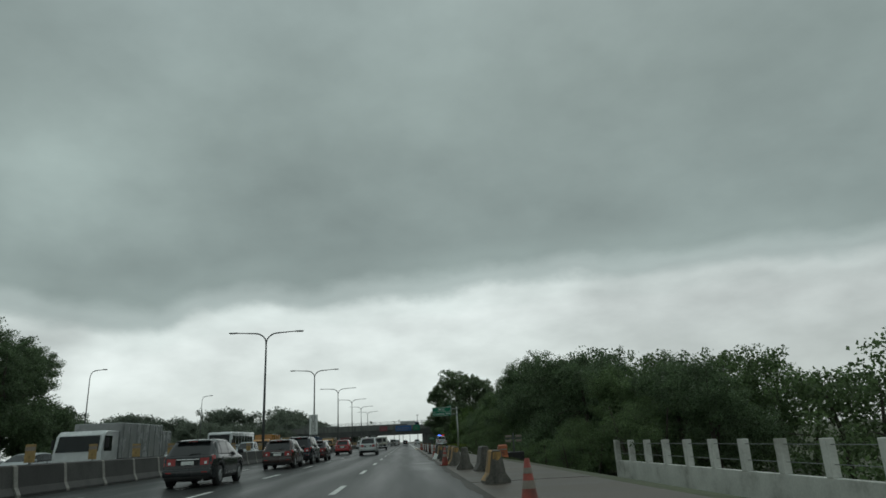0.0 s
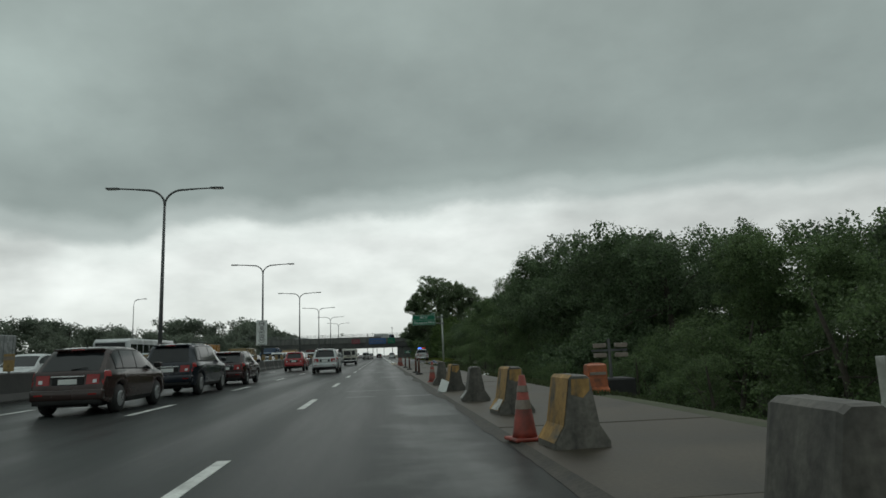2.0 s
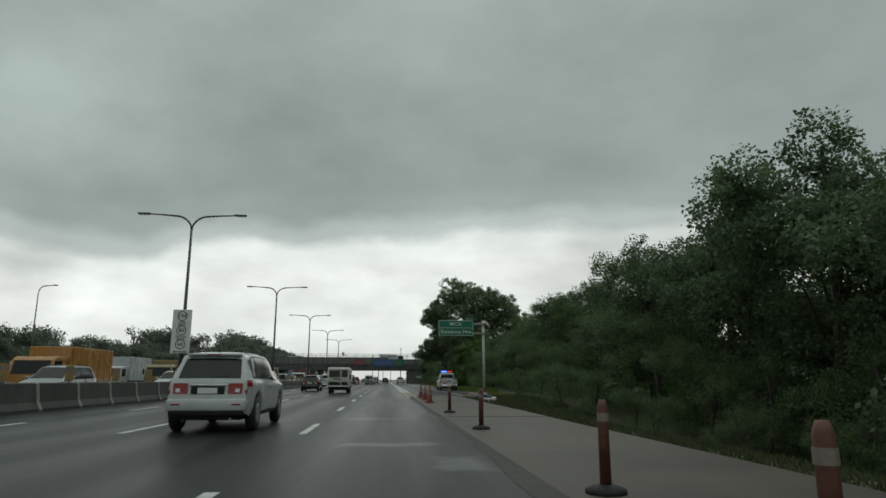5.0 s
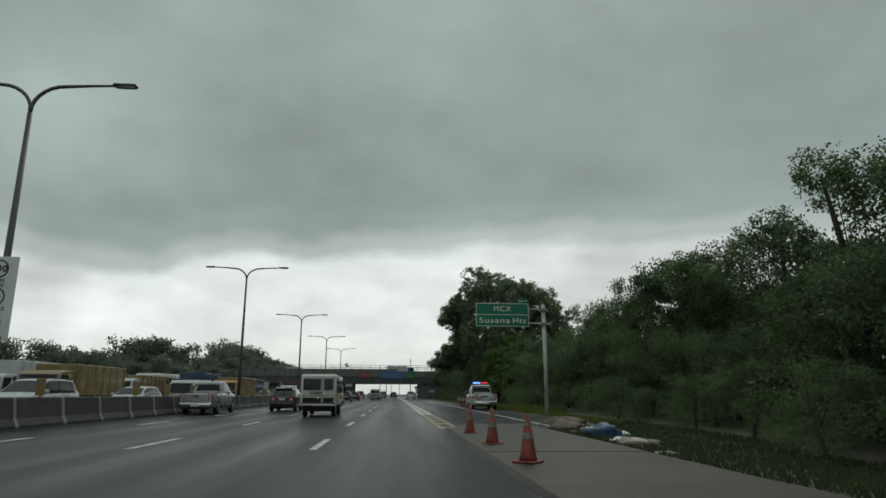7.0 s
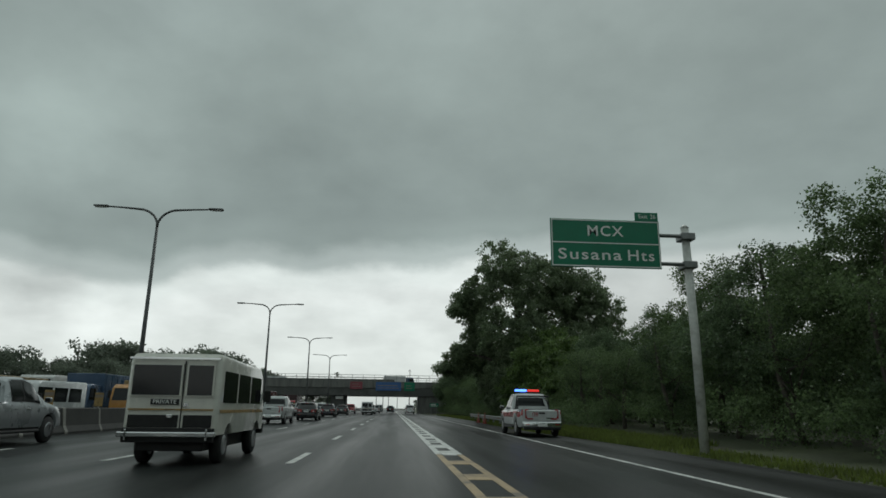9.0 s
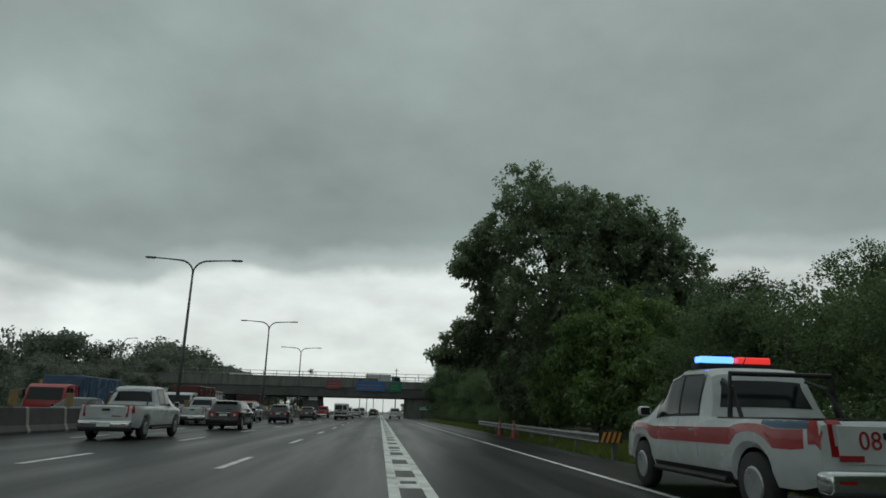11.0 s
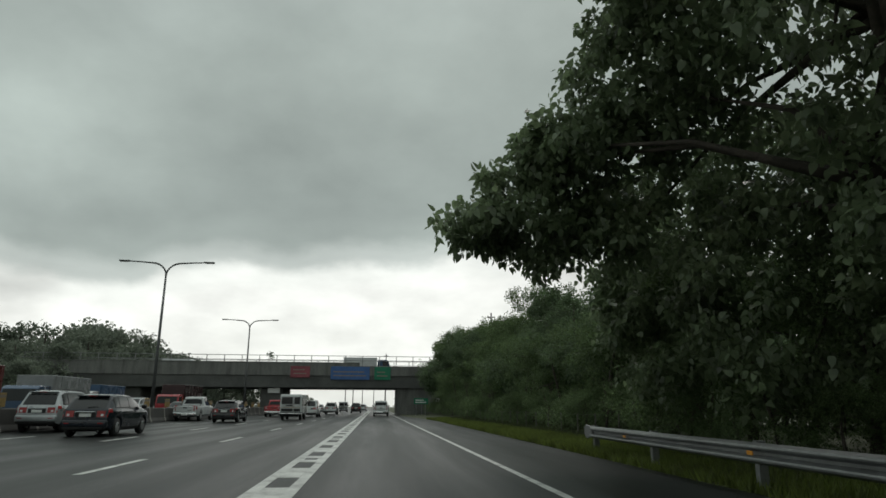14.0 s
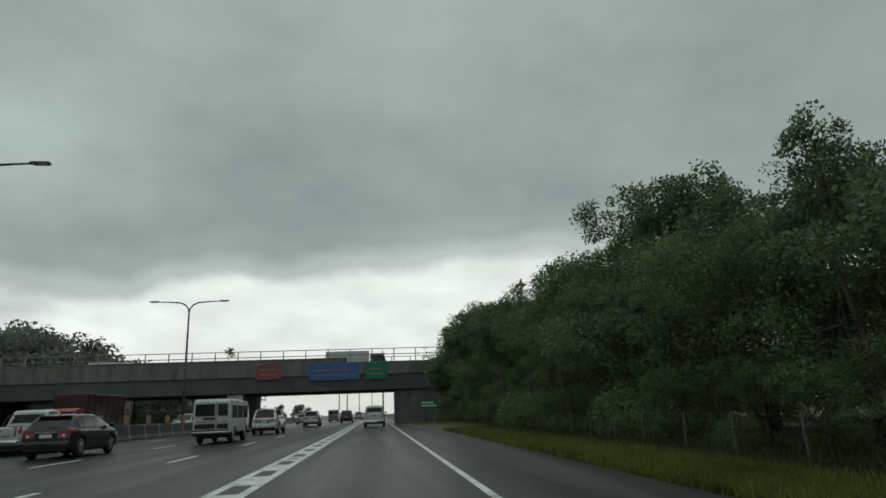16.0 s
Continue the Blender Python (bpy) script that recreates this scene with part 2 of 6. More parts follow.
M = dict(
    asphalt=mat("wet_asphalt", (0.021, 0.0235, 0.0225), 0.42, var=0.55, fine=38, broad=1.3, bump=0.4, dist=0.008, spec=0.095, stretch=(1, 0.05, 1)),
    concrete=mat("wet_concrete", (0.056, 0.047, 0.034), 0.52, var=0.42, fine=25, broad=0.55, bump=0.25, stain=(0.036, 0.031, 0.023), spec=0.25, per_object=0.12),
    median=mat("sooty_concrete", (0.034, 0.034, 0.031), 0.7, var=0.45, fine=18, broad=1.6, bump=0.4, stain=(0.016, 0.016, 0.014), per_object=0.3),
    joint=mat("pale_joint_mortar", (0.20, 0.195, 0.175), 0.7, var=0.35, fine=20, broad=3, bump=0.2),
    barrier=mat("grimy_concrete", (0.088, 0.083, 0.072), 0.7, var=0.5, fine=18, broad=2.2, bump=0.4, stain=(0.035, 0.034, 0.03), per_object=0.3, stretch=(1.5, 1.5, 0.7)),
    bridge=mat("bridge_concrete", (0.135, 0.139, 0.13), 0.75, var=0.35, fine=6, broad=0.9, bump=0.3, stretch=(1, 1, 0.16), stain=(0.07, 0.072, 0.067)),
    # darker tone of the bridge concrete, for deck, girders and piers
    bridge_dark=mat("dark_bridge_concrete", (0.085, 0.088, 0.084), 0.8, var=0.3, fine=6, broad=0.3, bump=0.3),
    wall=mat("rendered_wall", (0.50, 0.50, 0.47), 0.75, var=0.18, fine=12, broad=0.8, bump=0.25, stain=(0.28, 0.27, 0.24)),
    line=mat("road_paint", (0.52, 0.53, 0.505), 0.5, var=0.3, fine=22, broad=1.7, bump=0.2, stain=(0.17, 0.172, 0.162)),
    line_y=mat("worn_yellow_paint", (0.33, 0.24, 0.13), 0.55, var=0.3, fine=22, broad=1.2, bump=0.2, stain=(0.05, 0.045, 0.035)),
    silt=mat("wet_silt", (0.040, 0.036, 0.029), 0.65, var=0.5, fine=20, broad=2.5, bump=0.5, dist=0.01, stain=(0.022, 0.021, 0.018), spec=0.25),
    soil=mat("verge_ground", (0.05, 0.06, 0.027), 0.9, var=0.45, fine=6, broad=0.25, bump=0.6, dist=0.05, stain=(0.06, 0.05, 0.03)),
    leaf_bush=leafy("bright_bush_leaf", (0.13, 0.20, 0.06), 0.36, var=0.3, fine=8, broad=0.5, per_island=0.4, spec=0.7),
    # darker copy of the grass colour, with the shade of the verge painted in
    verge=leafy("shaded_verge_grass", (0.055, 0.072, 0.03), 0.6, var=0.3, fine=3, broad=0.6, per_island=0.35),
    grass=leafy("grass_blades", (0.115, 0.15, 0.032), 0.6, var=0.3, fine=3, broad=0.6, per_island=0.35),
    leaf=leafy("leaf", (0.098, 0.145, 0.072), 0.6, var=0.3, fine=8, broad=0.5, per_island=0.45, spec=0.6),
    leaf_b=leafy("leaf_light", (0.108, 0.160, 0.068), 0.6, var=0.3, fine=8, broad=0.5, per_island=0.4, spec=0.4),
    leaf_fig=leafy("broad_leaf", (0.165, 0.22, 0.12), 0.4, var=0.25, fine=8, broad=0.6, per_island=0.3, spec=0.7),
    # paler, greyer leaf colour that carries the haze of distance
    leaf_hazed=leafy("hazed_leaf", (0.15, 0.18, 0.135), 0.6, var=0.3, fine=3, broad=0.3, per_island=0.3),
    bark=mat("bark", (0.062, 0.053, 0.042), 0.85, var=0.4, fine=14, broad=2, bump=0.6, dist=0.03),
    old_post=mat("weathered_fence_post", (0.12, 0.115, 0.10), 0.85, var=0.4, fine=14, broad=3, bump=0.3),
    galv=mat("galvanised_steel", (0.22, 0.23, 0.228), 0.45, 0.7, var=0.2, fine=10, broad=1.5, bump=0.08),
    pole=mat("weathered_steel_pole", (0.10, 0.105, 0.105), 0.5, 0.4, var=0.2, fine=10, broad=1.5, bump=0.05),
    pale_pole=mat("pale_painted_steel", (0.52, 0.53, 0.50), 0.5, 0.1, var=0.2, fine=10, broad=1.2, bump=0.08, stain=(0.25, 0.24, 0.21)),
    green_sign=mat("green_sign_sheeting", (0.004, 0.165, 0.088), 0.5, var=0.12, fine=20, broad=1.0, bump=0.03),
    white_sign=mat("white_sign_sheeting", (0.72, 0.74, 0.72), 0.4, var=0.1, fine=20, broad=1.0, bump=0.03),
    black=mat("black_paint", (0.015, 0.015, 0.015), 0.5, var=0.2, bump=0.05),
    rubber=mat("tyre_rubber", (0.02, 0.02, 0.02), 0.75, var=0.3, fine=40, broad=6, bump=0.3),
    rim=mat("alloy_rim", (0.40, 0.41, 0.42), 0.3, 0.85, var=0.15, bump=0.03),
    glass=mat("dark_car_glass", (0.012, 0.014, 0.015), 0.06, var=0.15, fine=4, broad=1.5, bump=0, spec=0.4),
    plastic=mat("dark_plastic", (0.022, 0.022, 0.022), 0.55, spec=0.25, var=0.2, fine=40, broad=4, bump=0.1),
    tail=mat("red_tail_lens", (0.28, 0.012, 0.012), 0.15, var=0.1, bump=0),
    head=mat("clear_headlamp_lens", (0.55, 0.57, 0.58), 0.12, 0.3, var=0.1, bump=0),
    chrome=mat("chrome", (0.6, 0.62, 0.62), 0.15, 0.95, var=0.05, bump=0),
    amber=mat("amber_lens", (0.6, 0.25, 0.02), 0.2, var=0.1, bump=0),
    orange=mat("faded_orange_plastic", (0.34, 0.095, 0.035), 0.55, var=0.3, fine=14, broad=3, bump=0.1, stain=(0.12, 0.045, 0.025)),
    block_paint=mat("worn_ochre_paint", (0.30, 0.18, 0.06), 0.7, var=0.4, fine=16, broad=3.2, bump=0.3, stain=(0.08, 0.076, 0.062), stretch=(1.6, 1, 0.6)),
    hazard=mat("orange_reflective_stripe", (0.62, 0.26, 0.05), 0.4, var=0.15, fine=20, broad=4, bump=0.03),
    chipped=mat("chipped_white_paint", (0.42, 0.42, 0.40), 0.6, var=0.3, fine=30, broad=9, bump=0.3, stain=(0.06, 0.06, 0.055)),
    cone=mat("traffic_cone_red", (0.23, 0.042, 0.028), 0.55, var=0.3, fine=14, broad=4, bump=0.1, stain=(0.11, 0.03, 0.022)),
    post_red=mat("dull_red_plastic", (0.12, 0.045, 0.03), 0.6, var=0.35, fine=14, broad=4, bump=0.1),
    reflect=mat("reflective_band", (0.21, 0.175, 0.145), 0.4, var=0.2, fine=30, broad=5, bump=0.05),
    yellow=mat("faded_yellow_plastic", (0.30, 0.20, 0.075), 0.6, var=0.35, fine=14, broad=3, bump=0.12, stain=(0.10, 0.07, 0.03)),
    tarp_blue=mat("blue_tarpaulin", (0.02, 0.055, 0.13), 0.45, var=0.3, fine=12, broad=3, bump=0.3, dist=0.03),
    tarp_tan=mat("muddy_sacking", (0.14, 0.112, 0.075), 0.8, var=0.35, fine=12, broad=3, bump=0.4, dist=0.03),
    blue_led=mat("blue_beacon", (0.05, 0.1, 0.7), 0.2, bump=0, emit=(0.06, 0.16, 1.0, 5.0)),
    red_led=mat("red_beacon", (0.7, 0.03, 0.03), 0.2, bump=0, emit=(1.0, 0.05, 0.04, 0.7)),
    lamp_lens=mat("lamp_lens", (0.45, 0.46, 0.44), 0.25, var=0.1, bump=0),
    banner_red=mat("red_banner", (0.24, 0.06, 0.075), 0.6, var=0.2, fine=3, broad=0.7, bump=0.1),
    banner_blue=mat("blue_banner", (0.045, 0.12, 0.30), 0.6, var=0.2, fine=3, broad=0.7, bump=0.1),
)


def wheel_tracks(m, period=1.8, dark=0.86, light=1.08, wet=0.07):
    """Polished, wetter bands along y where the tyres run."""
    n, l = m.node_tree.nodes, m.node_tree.links
    b = n["Principled BSDF"]
    tc = n.new("ShaderNodeTexCoord")
    sp = n.new("ShaderNodeSeparateXYZ")
    l.new(tc.outputs["Object"], sp.inputs[0])
    mp = n.new("ShaderNodeMapping")
    mp.inputs["Scale"].default_value = (0.25, 0.02, 1)
    l.new(tc.outputs["Object"], mp.inputs[0])
    nz = n.new("ShaderNodeTexNoise")
    nz.inputs["Scale"].default_value, nz.inputs["Detail"].default_value = 2.0, 3
    l.new(mp.outputs[0], nz.inputs["Vector"])

    def op(kind, a, c):
        k = n.new("ShaderNodeMath")
        k.operation = kind
        for i, v in enumerate((a, c)):
            if isinstance(v, (int, float)):
                k.inputs[i].default_value = v
            else:
                l.new(v, k.inputs[i])
        return k.outputs[0]

    sway = op("ADD", sp.outputs["X"], op("MULTIPLY", op("SUBTRACT", nz.outputs["Fac"], 0.5), 0.9))
    track = op("MULTIPLY", op("ADD", op("COSINE", op("ADD", op("MULTIPLY", sway, 2 * math.pi / period), math.pi), 0.0), 1.0), 0.5)
    mr = n.new("ShaderNodeMapRange")
    mr.inputs["To Min"].default_value, mr.inputs["To Max"].default_value = light, dark
    l.new(track, mr.inputs["Value"])
    x = n.new("ShaderNodeMix")
    x.data_type, x.blend_type = "RGBA", "MULTIPLY"
    x.inputs[0].default_value = 1.0
    l.new(b.inputs["Base Color"].links[0].from_socket, x.inputs[6])
    l.new(mr.outputs[0], x.inputs[7])
    l.new(x.outputs[2], b.inputs["Base Color"])
    l.new(op("SUBTRACT", b.inputs["Roughness"].links[0].from_socket, op("MULTIPLY", track, wet)), b.inputs["Roughness"])


wheel_tracks(M["asphalt"])


def sheen_patches(m, spots, col, gloss):
    """Smoother wet places in the road with ragged soft edges, their sky reflection painted in as a paler colour: (x, y,
    half width, half length, edge, strength).
    """
    n, l = m.node_tree.nodes, m.node_tree.links
    b = n["Principled BSDF"]
    tc = n.new("ShaderNodeTexCoord")

    def grain(scale, detail):
        k = n.new("ShaderNodeTexNoise")
        k.inputs["Scale"].default_value, k.inputs["Detail"].default_value = scale, detail
        l.new(tc.outputs["Object"], k.inputs["Vector"])
        return k.outputs["Fac"]

    def op(kind, *args):
        k = n.new("ShaderNodeMath")
        k.operation = kind
        for i, v in enumerate(args):
            if isinstance(v, (int, float)):
                k.inputs[i].default_value = v
            else:
                l.new(v, k.inputs[i])
        return k.outputs[0]

    sp = n.new("ShaderNodeSeparateXYZ")
    l.new(tc.outputs["Object"], sp.inputs[0])
    rag = op("MULTIPLY", op("SUBTRACT", grain(1.6, 5), 0.5), 1.0)
    total = None
    for x, y, w, d, edge, amount in spots:
        dx = op("DIVIDE", op("SUBTRACT", op("ABSOLUTE", op("SUBTRACT", sp.outputs["X"], x)), w), edge)
        dy = op("DIVIDE", op("SUBTRACT", op("ABSOLUTE", op("SUBTRACT", sp.outputs["Y"], y)), d), edge * 1.2)
        far_ = op("ADD", op("MAXIMUM", dx, dy), op("MULTIPLY", rag, 3.2))
        k = n.new("ShaderNodeMapRange")
        k.interpolation_type = "SMOOTHSTEP"
        k.inputs["From Min"].default_value, k.inputs["From Max"].default_value = 0.7, -0.9
        k.inputs["To Max"].default_value = amount
        l.new(far_, k.inputs["Value"])
        total = k.outputs[0] if total is None else op("MAXIMUM", total, k.outputs[0])
    total = op("MULTIPLY", total, op("ADD", 0.35, op("MULTIPLY", grain(4.0, 4), 1.2)))
    total = op("MINIMUM", total, 1.0)
    mx = n.new("ShaderNodeMix")
    mx.data_type = "RGBA"
    l.new(total, mx.inputs[0])
    l.new(b.inputs["Base Color"].links[0].from_socket, mx.inputs[6])
    mx.inputs[7].default_value = (*col, 1)
    l.new(mx.outputs[2], b.inputs["Base Color"])
    l.new(op("ADD", b.inputs["Specular IOR Level"].default_value, op("MULTIPLY", total, gloss)), b.inputs["Specular IOR Level"])


# wet sheen on the lane: reflected sky put into a paler base colour
sheen_patches(M["asphalt"], ((0.85, 34.2, 0.45, 1.3, 0.35, 0.8), (0.6, 29.0, 0.4, 2.6, 0.5, 0.5), (-0.1, 41.9, 0.95, 0.10, 0.09, 1.0), (0.95, 38.6, 0.55, 0.16, 0.12, 0.9), (-0.6, 39.0, 0.35, 0.12, 0.12, 0.7),
                             (0.95, 60.6, 0.3, 0.7, 0.2, 0.8), (0.9, 50.2, 0.36, 0.12, 0.1, 0.8), (0.0, 63.2, 0.8, 0.3, 0.2, 0.9), (0.5, 53.6, 0.4, 0.9, 0.4, 0.5), (-0.3, 70.5, 0.9, 0.3, 0.25, 0.6)),
             (0.085, 0.09, 0.086), 0.2)


def paint(name, col, rough=0.25, metal=0.0):
    return mat(name, col, rough, metal, var=0.1, fine=6, broad=1.3, bump=0, coat=0.35, spec=0.4)


P = dict(
    white=paint("white_car_paint", (0.50, 0.52, 0.52)),
    silver=paint("silver_car_paint", (0.36, 0.38, 0.39), 0.3, 0.5),
    black=paint("black_car_paint", (0.018, 0.020, 0.022)),
    navy=paint("dark_blue_car_paint", (0.010, 0.014, 0.022)),
    maroon=paint("dark_maroon_car_paint", (0.035, 0.015, 0.016)),
    bronze=paint("dark_bronze_car_paint", (0.035, 0.020, 0.018)),
    red=paint("red_car_paint", (0.32, 0.03, 0.035)),
    cream=paint("cream_van_paint", (0.60, 0.60, 0.54)),
    yellow=paint("yellow_truck_paint", (0.25, 0.185, 0.09)),
    blue=paint("blue_truck_paint", (0.045, 0.085, 0.15)),
    coach=paint("pale_coach_paint", (0.42, 0.43, 0.41)),
    orange=paint("orange_truck_paint", (0.42, 0.20, 0.045)),
    green=paint("dull_green_truck_paint", (0.07, 0.12, 0.075)),
    brick=paint("dull_red_truck_paint", (0.10, 0.022, 0.022)),
    grey=paint("grey_truck_paint", (0.22, 0.23, 0.23)),
)

# ================= mesh tools =================


def empty(name, m=None):
    ob = new(name)
    ob.empty_display_size = 0.3
    if m is not None:
        ob.matrix_world = m
    return ob


def mesh_of(name, bm, material, smooth=False):
    me = bpy.data.meshes.new(name)
    bm.normal_update()
    bm.to_mesh(me)
    bm.free()
    me.materials.append(material)
    if smooth:
        me.polygons.foreach_set("use_smooth", [True] * len(me.polygons))
        if smooth != True:
            me.set_sharp_from_angle(angle=radians(smooth))
    return me


def part(name, bm, material, parent=None, label="", smooth=False):
    ob = new(name, mesh_of(name, bm, material, smooth))
    if parent is not None:
        ob.parent = parent
    return tagged(ob, label)


def raw(name, verts, faces, material, parent=None, smooth=False):
    me = bpy.data.meshes.new(name)
    me.from_pydata(verts, [], faces)
    me.update()
    me.materials.append(material)
    if smooth:
        me.polygons.foreach_set("use_smooth", [True] * len(me.polygons))
    ob = new(name, me)
    if parent is not None:
        ob.parent = parent
    return ob


def box(bm, x0, x1, y0, y1, z0, z1, bevel=0.0, seg=1):
    r = bmesh.ops.create_cube(bm, size=1)
    vs = r["verts"]
    for v in vs:
        v.co = Vector((x0 + (v.co.x + 0.5) * (x1 - x0), y0 + (v.co.y + 0.5) * (y1 - y0), z0 + (v.co.z + 0.5) * (z1 - z0)))
    if bevel:
        es = list({e for v in vs for e in v.link_edges})
        bmesh.ops.bevel(bm, geom=es, offset=bevel, segments=seg, affect="EDGES", profile=0.5)
    return bm


def boxed(x0, x1, y0, y1, z0, z1, bevel=0.0, seg=1):
    return box(bmesh.new(), x0, x1, y0, y1, z0, z1, bevel, seg)


def tube(bm, pts, radii, sides=8, cap=True):
    """A tapered tube along points."""
    rings = []
    pts = [Vector(p) for p in pts]
    for i, p in enumerate(pts):
        d = (pts[min(i + 1, len(pts) - 1)] - pts[max(i - 1, 0)]).normalized()
        a = d.orthogonal().normalized() if abs(d.z) < 0.95 else Vector((1, 0, 0))
        a = (a - d * a.dot(d)).normalized()
        b = d.cross(a)
        rings.append([bm.verts.new(p + (a * math.cos(2 * math.pi * k / sides) + b * math.sin(2 * math.pi * k / sides)) * radii[i]) for k in range(sides)])
    for r0, r1 in zip(rings, rings[1:]):
        best = min(range(sides), key=lambda s: sum((r0[k].co - r1[(k + s) % sides].co).length for k in range(0, sides, 2)))
        for k in range(sides):
            bm.faces.new((r0[k], r0[(k + 1) % sides], r1[(k + 1 + best) % sides], r1[(k + best) % sides]))
    if cap:
        bm.faces.new(rings[0][::-1])
        bm.faces.new(rings[-1])
    return bm


def prism(bm, outline, x0, x1, rim=0.05, shrink=0.96, steps=1):
    """An outline in (y, z) carried across x, with sides rounded in steps."""
    cy = sum(p[0] for p in outline) / len(outline)
    cz = sum(p[1] for p in outline) / len(outline)
    side = []
    for k in range(steps + 1):
        a = math.pi / 2 * k / steps
        side.append((rim * (1 - math.cos(a)), shrink + (1 - shrink) * math.sin(a)))
    rings = []
    for x, s in [(x0 + d, s) for d, s in side] + [(x1 - d, s) for d, s in side[::-1]]:
        rings.append([bm.verts.new((x, cy + (y - cy) * s, cz + (z - cz) * s)) for y, z in outline])
    n = len(outline)
    for a, b in zip(rings, rings[1:]):
        for k in range(n):
            bm.faces.new((a[k], a[(k + 1) % n], b[(k + 1) % n], b[k]))
    bm.faces.new(rings[0][::-1])
    bm.faces.new(rings[-1])
    bmesh.ops.recalc_face_normals(bm, faces=bm.faces)
    return bm


def lerp4(q, u, v):
    a = q[0].lerp(q[1], u)
    b = q[3].lerp(q[2], u)
    return a.lerp(b, v)


def pane(q, u0, u1, v0, v1, out=0.012, thick=0.012):
    """A thin slab set on the quad q (four corners), over the stretch u, v of it."""
    c = [lerp4(q, u, v) for u, v in ((u0, v0), (u1, v0), (u1, v1), (u0, v1))]
    n = (c[1] - c[0]).cross(c[3] - c[0]).normalized()
    bm = bmesh.new()
    lo = [bm.verts.new(p + n * (out - thick)) for p in c]
    hi = [bm.verts.new(p + n * out) for p in c]
    bm.faces.new(hi)
    bm.faces.new(lo[::-1])
    for k in range(4):
        bm.faces.new((lo[k], lo[(k + 1) % 4], hi[(k + 1) % 4], hi[k]))
    return bm


def text_part(s, size, material, parent, m, name="lettering", width=0.0, bold=0.0):
    """Flat raised lettering; width: how wide the line runs, bold: how much each stroke is thickened."""
    cu = bpy.data.curves.new(name, "FONT")
    cu.body, cu.size, cu.align_x, cu.align_y, cu.extrude = s, size, "CENTER", "CENTER", 0.002
    cu.resolution_u, cu.offset, cu.space_character = 3, bold, 1.15 if bold else 1.0
    tmp = bpy.data.objects.new(name, cu)
    scene.collection.objects.link(tmp)
    me = bpy.data.meshes.new_from_object(tmp.evaluated_get(bpy.context.evaluated_depsgraph_get()))
    bpy.data.objects.remove(tmp)
    bpy.data.curves.remove(cu)
    if width:
        xs = [v.co.x for v in me.vertices]
        k, c = width / (max(xs) - min(xs)), (max(xs) + min(xs)) / 2
        for v in me.vertices:
            v.co.x = (v.co.x - c) * k
    me.materials.clear()
    me.materials.append(material)
    ob = new(name, me)
    ob.parent = parent
    ob.matrix_local = m
    return ob


# ================= ground and roads =================
XA, XB, XC, XG, XE = -1.74, -5.44, -9.12, 1.68, 5.40   # lane lines, gore, exit edge line


def step(a, b, x):
    t = min(1, max(0, (x - a) / (b - a)))
    return t * t * (3 - 2 * t)


def ground_z(x, y):
    dip = -1.9 * step(5.2, 10.5, x) * (1 - step(62, 92, y))
    rise = 0.25 * step(8, 13, x) * step(95, 130, y)
    left = 0.6 * step(-31, -45, x)
    return -0.03 + dip + rise + left + 0.04 * math.sin(x * 1.7 + y * 0.9) * step(9, 11, abs(x + 11) - 12)


gx = [-3000, -1200, -500, -220, -120, -80] + [-64 + 2.5 * i for i in range(14)] + [-29.5, -28, -20, -12.7, -5, 0, 4.6, 5.2] + [6 + 0.8 * i for i in range(26)] + [30, 38, 50, 80, 150, 400, 1200, 3000]
gy = [-1500, -400, -120] + [-60 + 5 * i for i in range(80)] + [360, 420, 520, 700, 1100, 2000, 4000]
gv = [(x, y, ground_z(x, y)) for y in gy for x in gx]
gf = [(j * len(gx) + i, j * len(gx) + i + 1, (j + 1) * len(gx) + i + 1, (j + 1) * len(gx) + i) for j in range(len(gy) - 1) for i in range(len(gx) - 1)]
ground = raw("ground", gv, gf, M["soil"], smooth=True)
tagged(ground, "rough grassy ground beside the expressway", "ground", kind="structure")


def slab_strip(name, edge, y0, y1, z, material, label, dy=4.0):
    """A road bed between two edges given as functions of y."""
    bm = bmesh.new()
    rows = []
    n = max(1, int((y1 - y0) / dy))
    for i in range(n + 1):
        y = y0 + (y1 - y0) * i / n
        a, b = edge(y)
        rows.append([bm.verts.new((a, y, z - 0.12)), bm.verts.new((a, y, z)), bm.verts.new((b, y, z)), bm.verts.new((b + 0.06, y, z - 0.12))])
    for r0, r1 in zip(rows, rows[1:]):
        for k in range(3):
            bm.faces.new((r0[k], r0[k + 1], r1[k + 1], r1[k]))
    bmesh.ops.recalc_face_normals(bm, faces=bm.faces)
    return tagged(part(name, bm, material), label, "road", kind="structure")


def right_edge(y):
    return -12.55, 1.6 + 6.3 * step(84, 102, y) - 0.55 * step(112, 126, y) + 0.6 * step(138, 152, y) - 1.5 * step(195, 225, y)


slab_strip("road", right_edge, -60, 900, 0.0, M["asphalt"], "wet dark asphalt carriageway with worn lane lines")
slab_strip("road_opposite", lambda y: (-27.6, -13.1), -60, 900, 0.0, M["asphalt"], "wet asphalt carriageway for the oncoming traffic", 8)

# median strip
bm = boxed(-13.1, -12.55, -60, 700, -0.1, 0.03)
tagged(part("median_strip", bm, M["barrier"]), "narrow concrete median strip between the carriageways", "median", kind="structure")

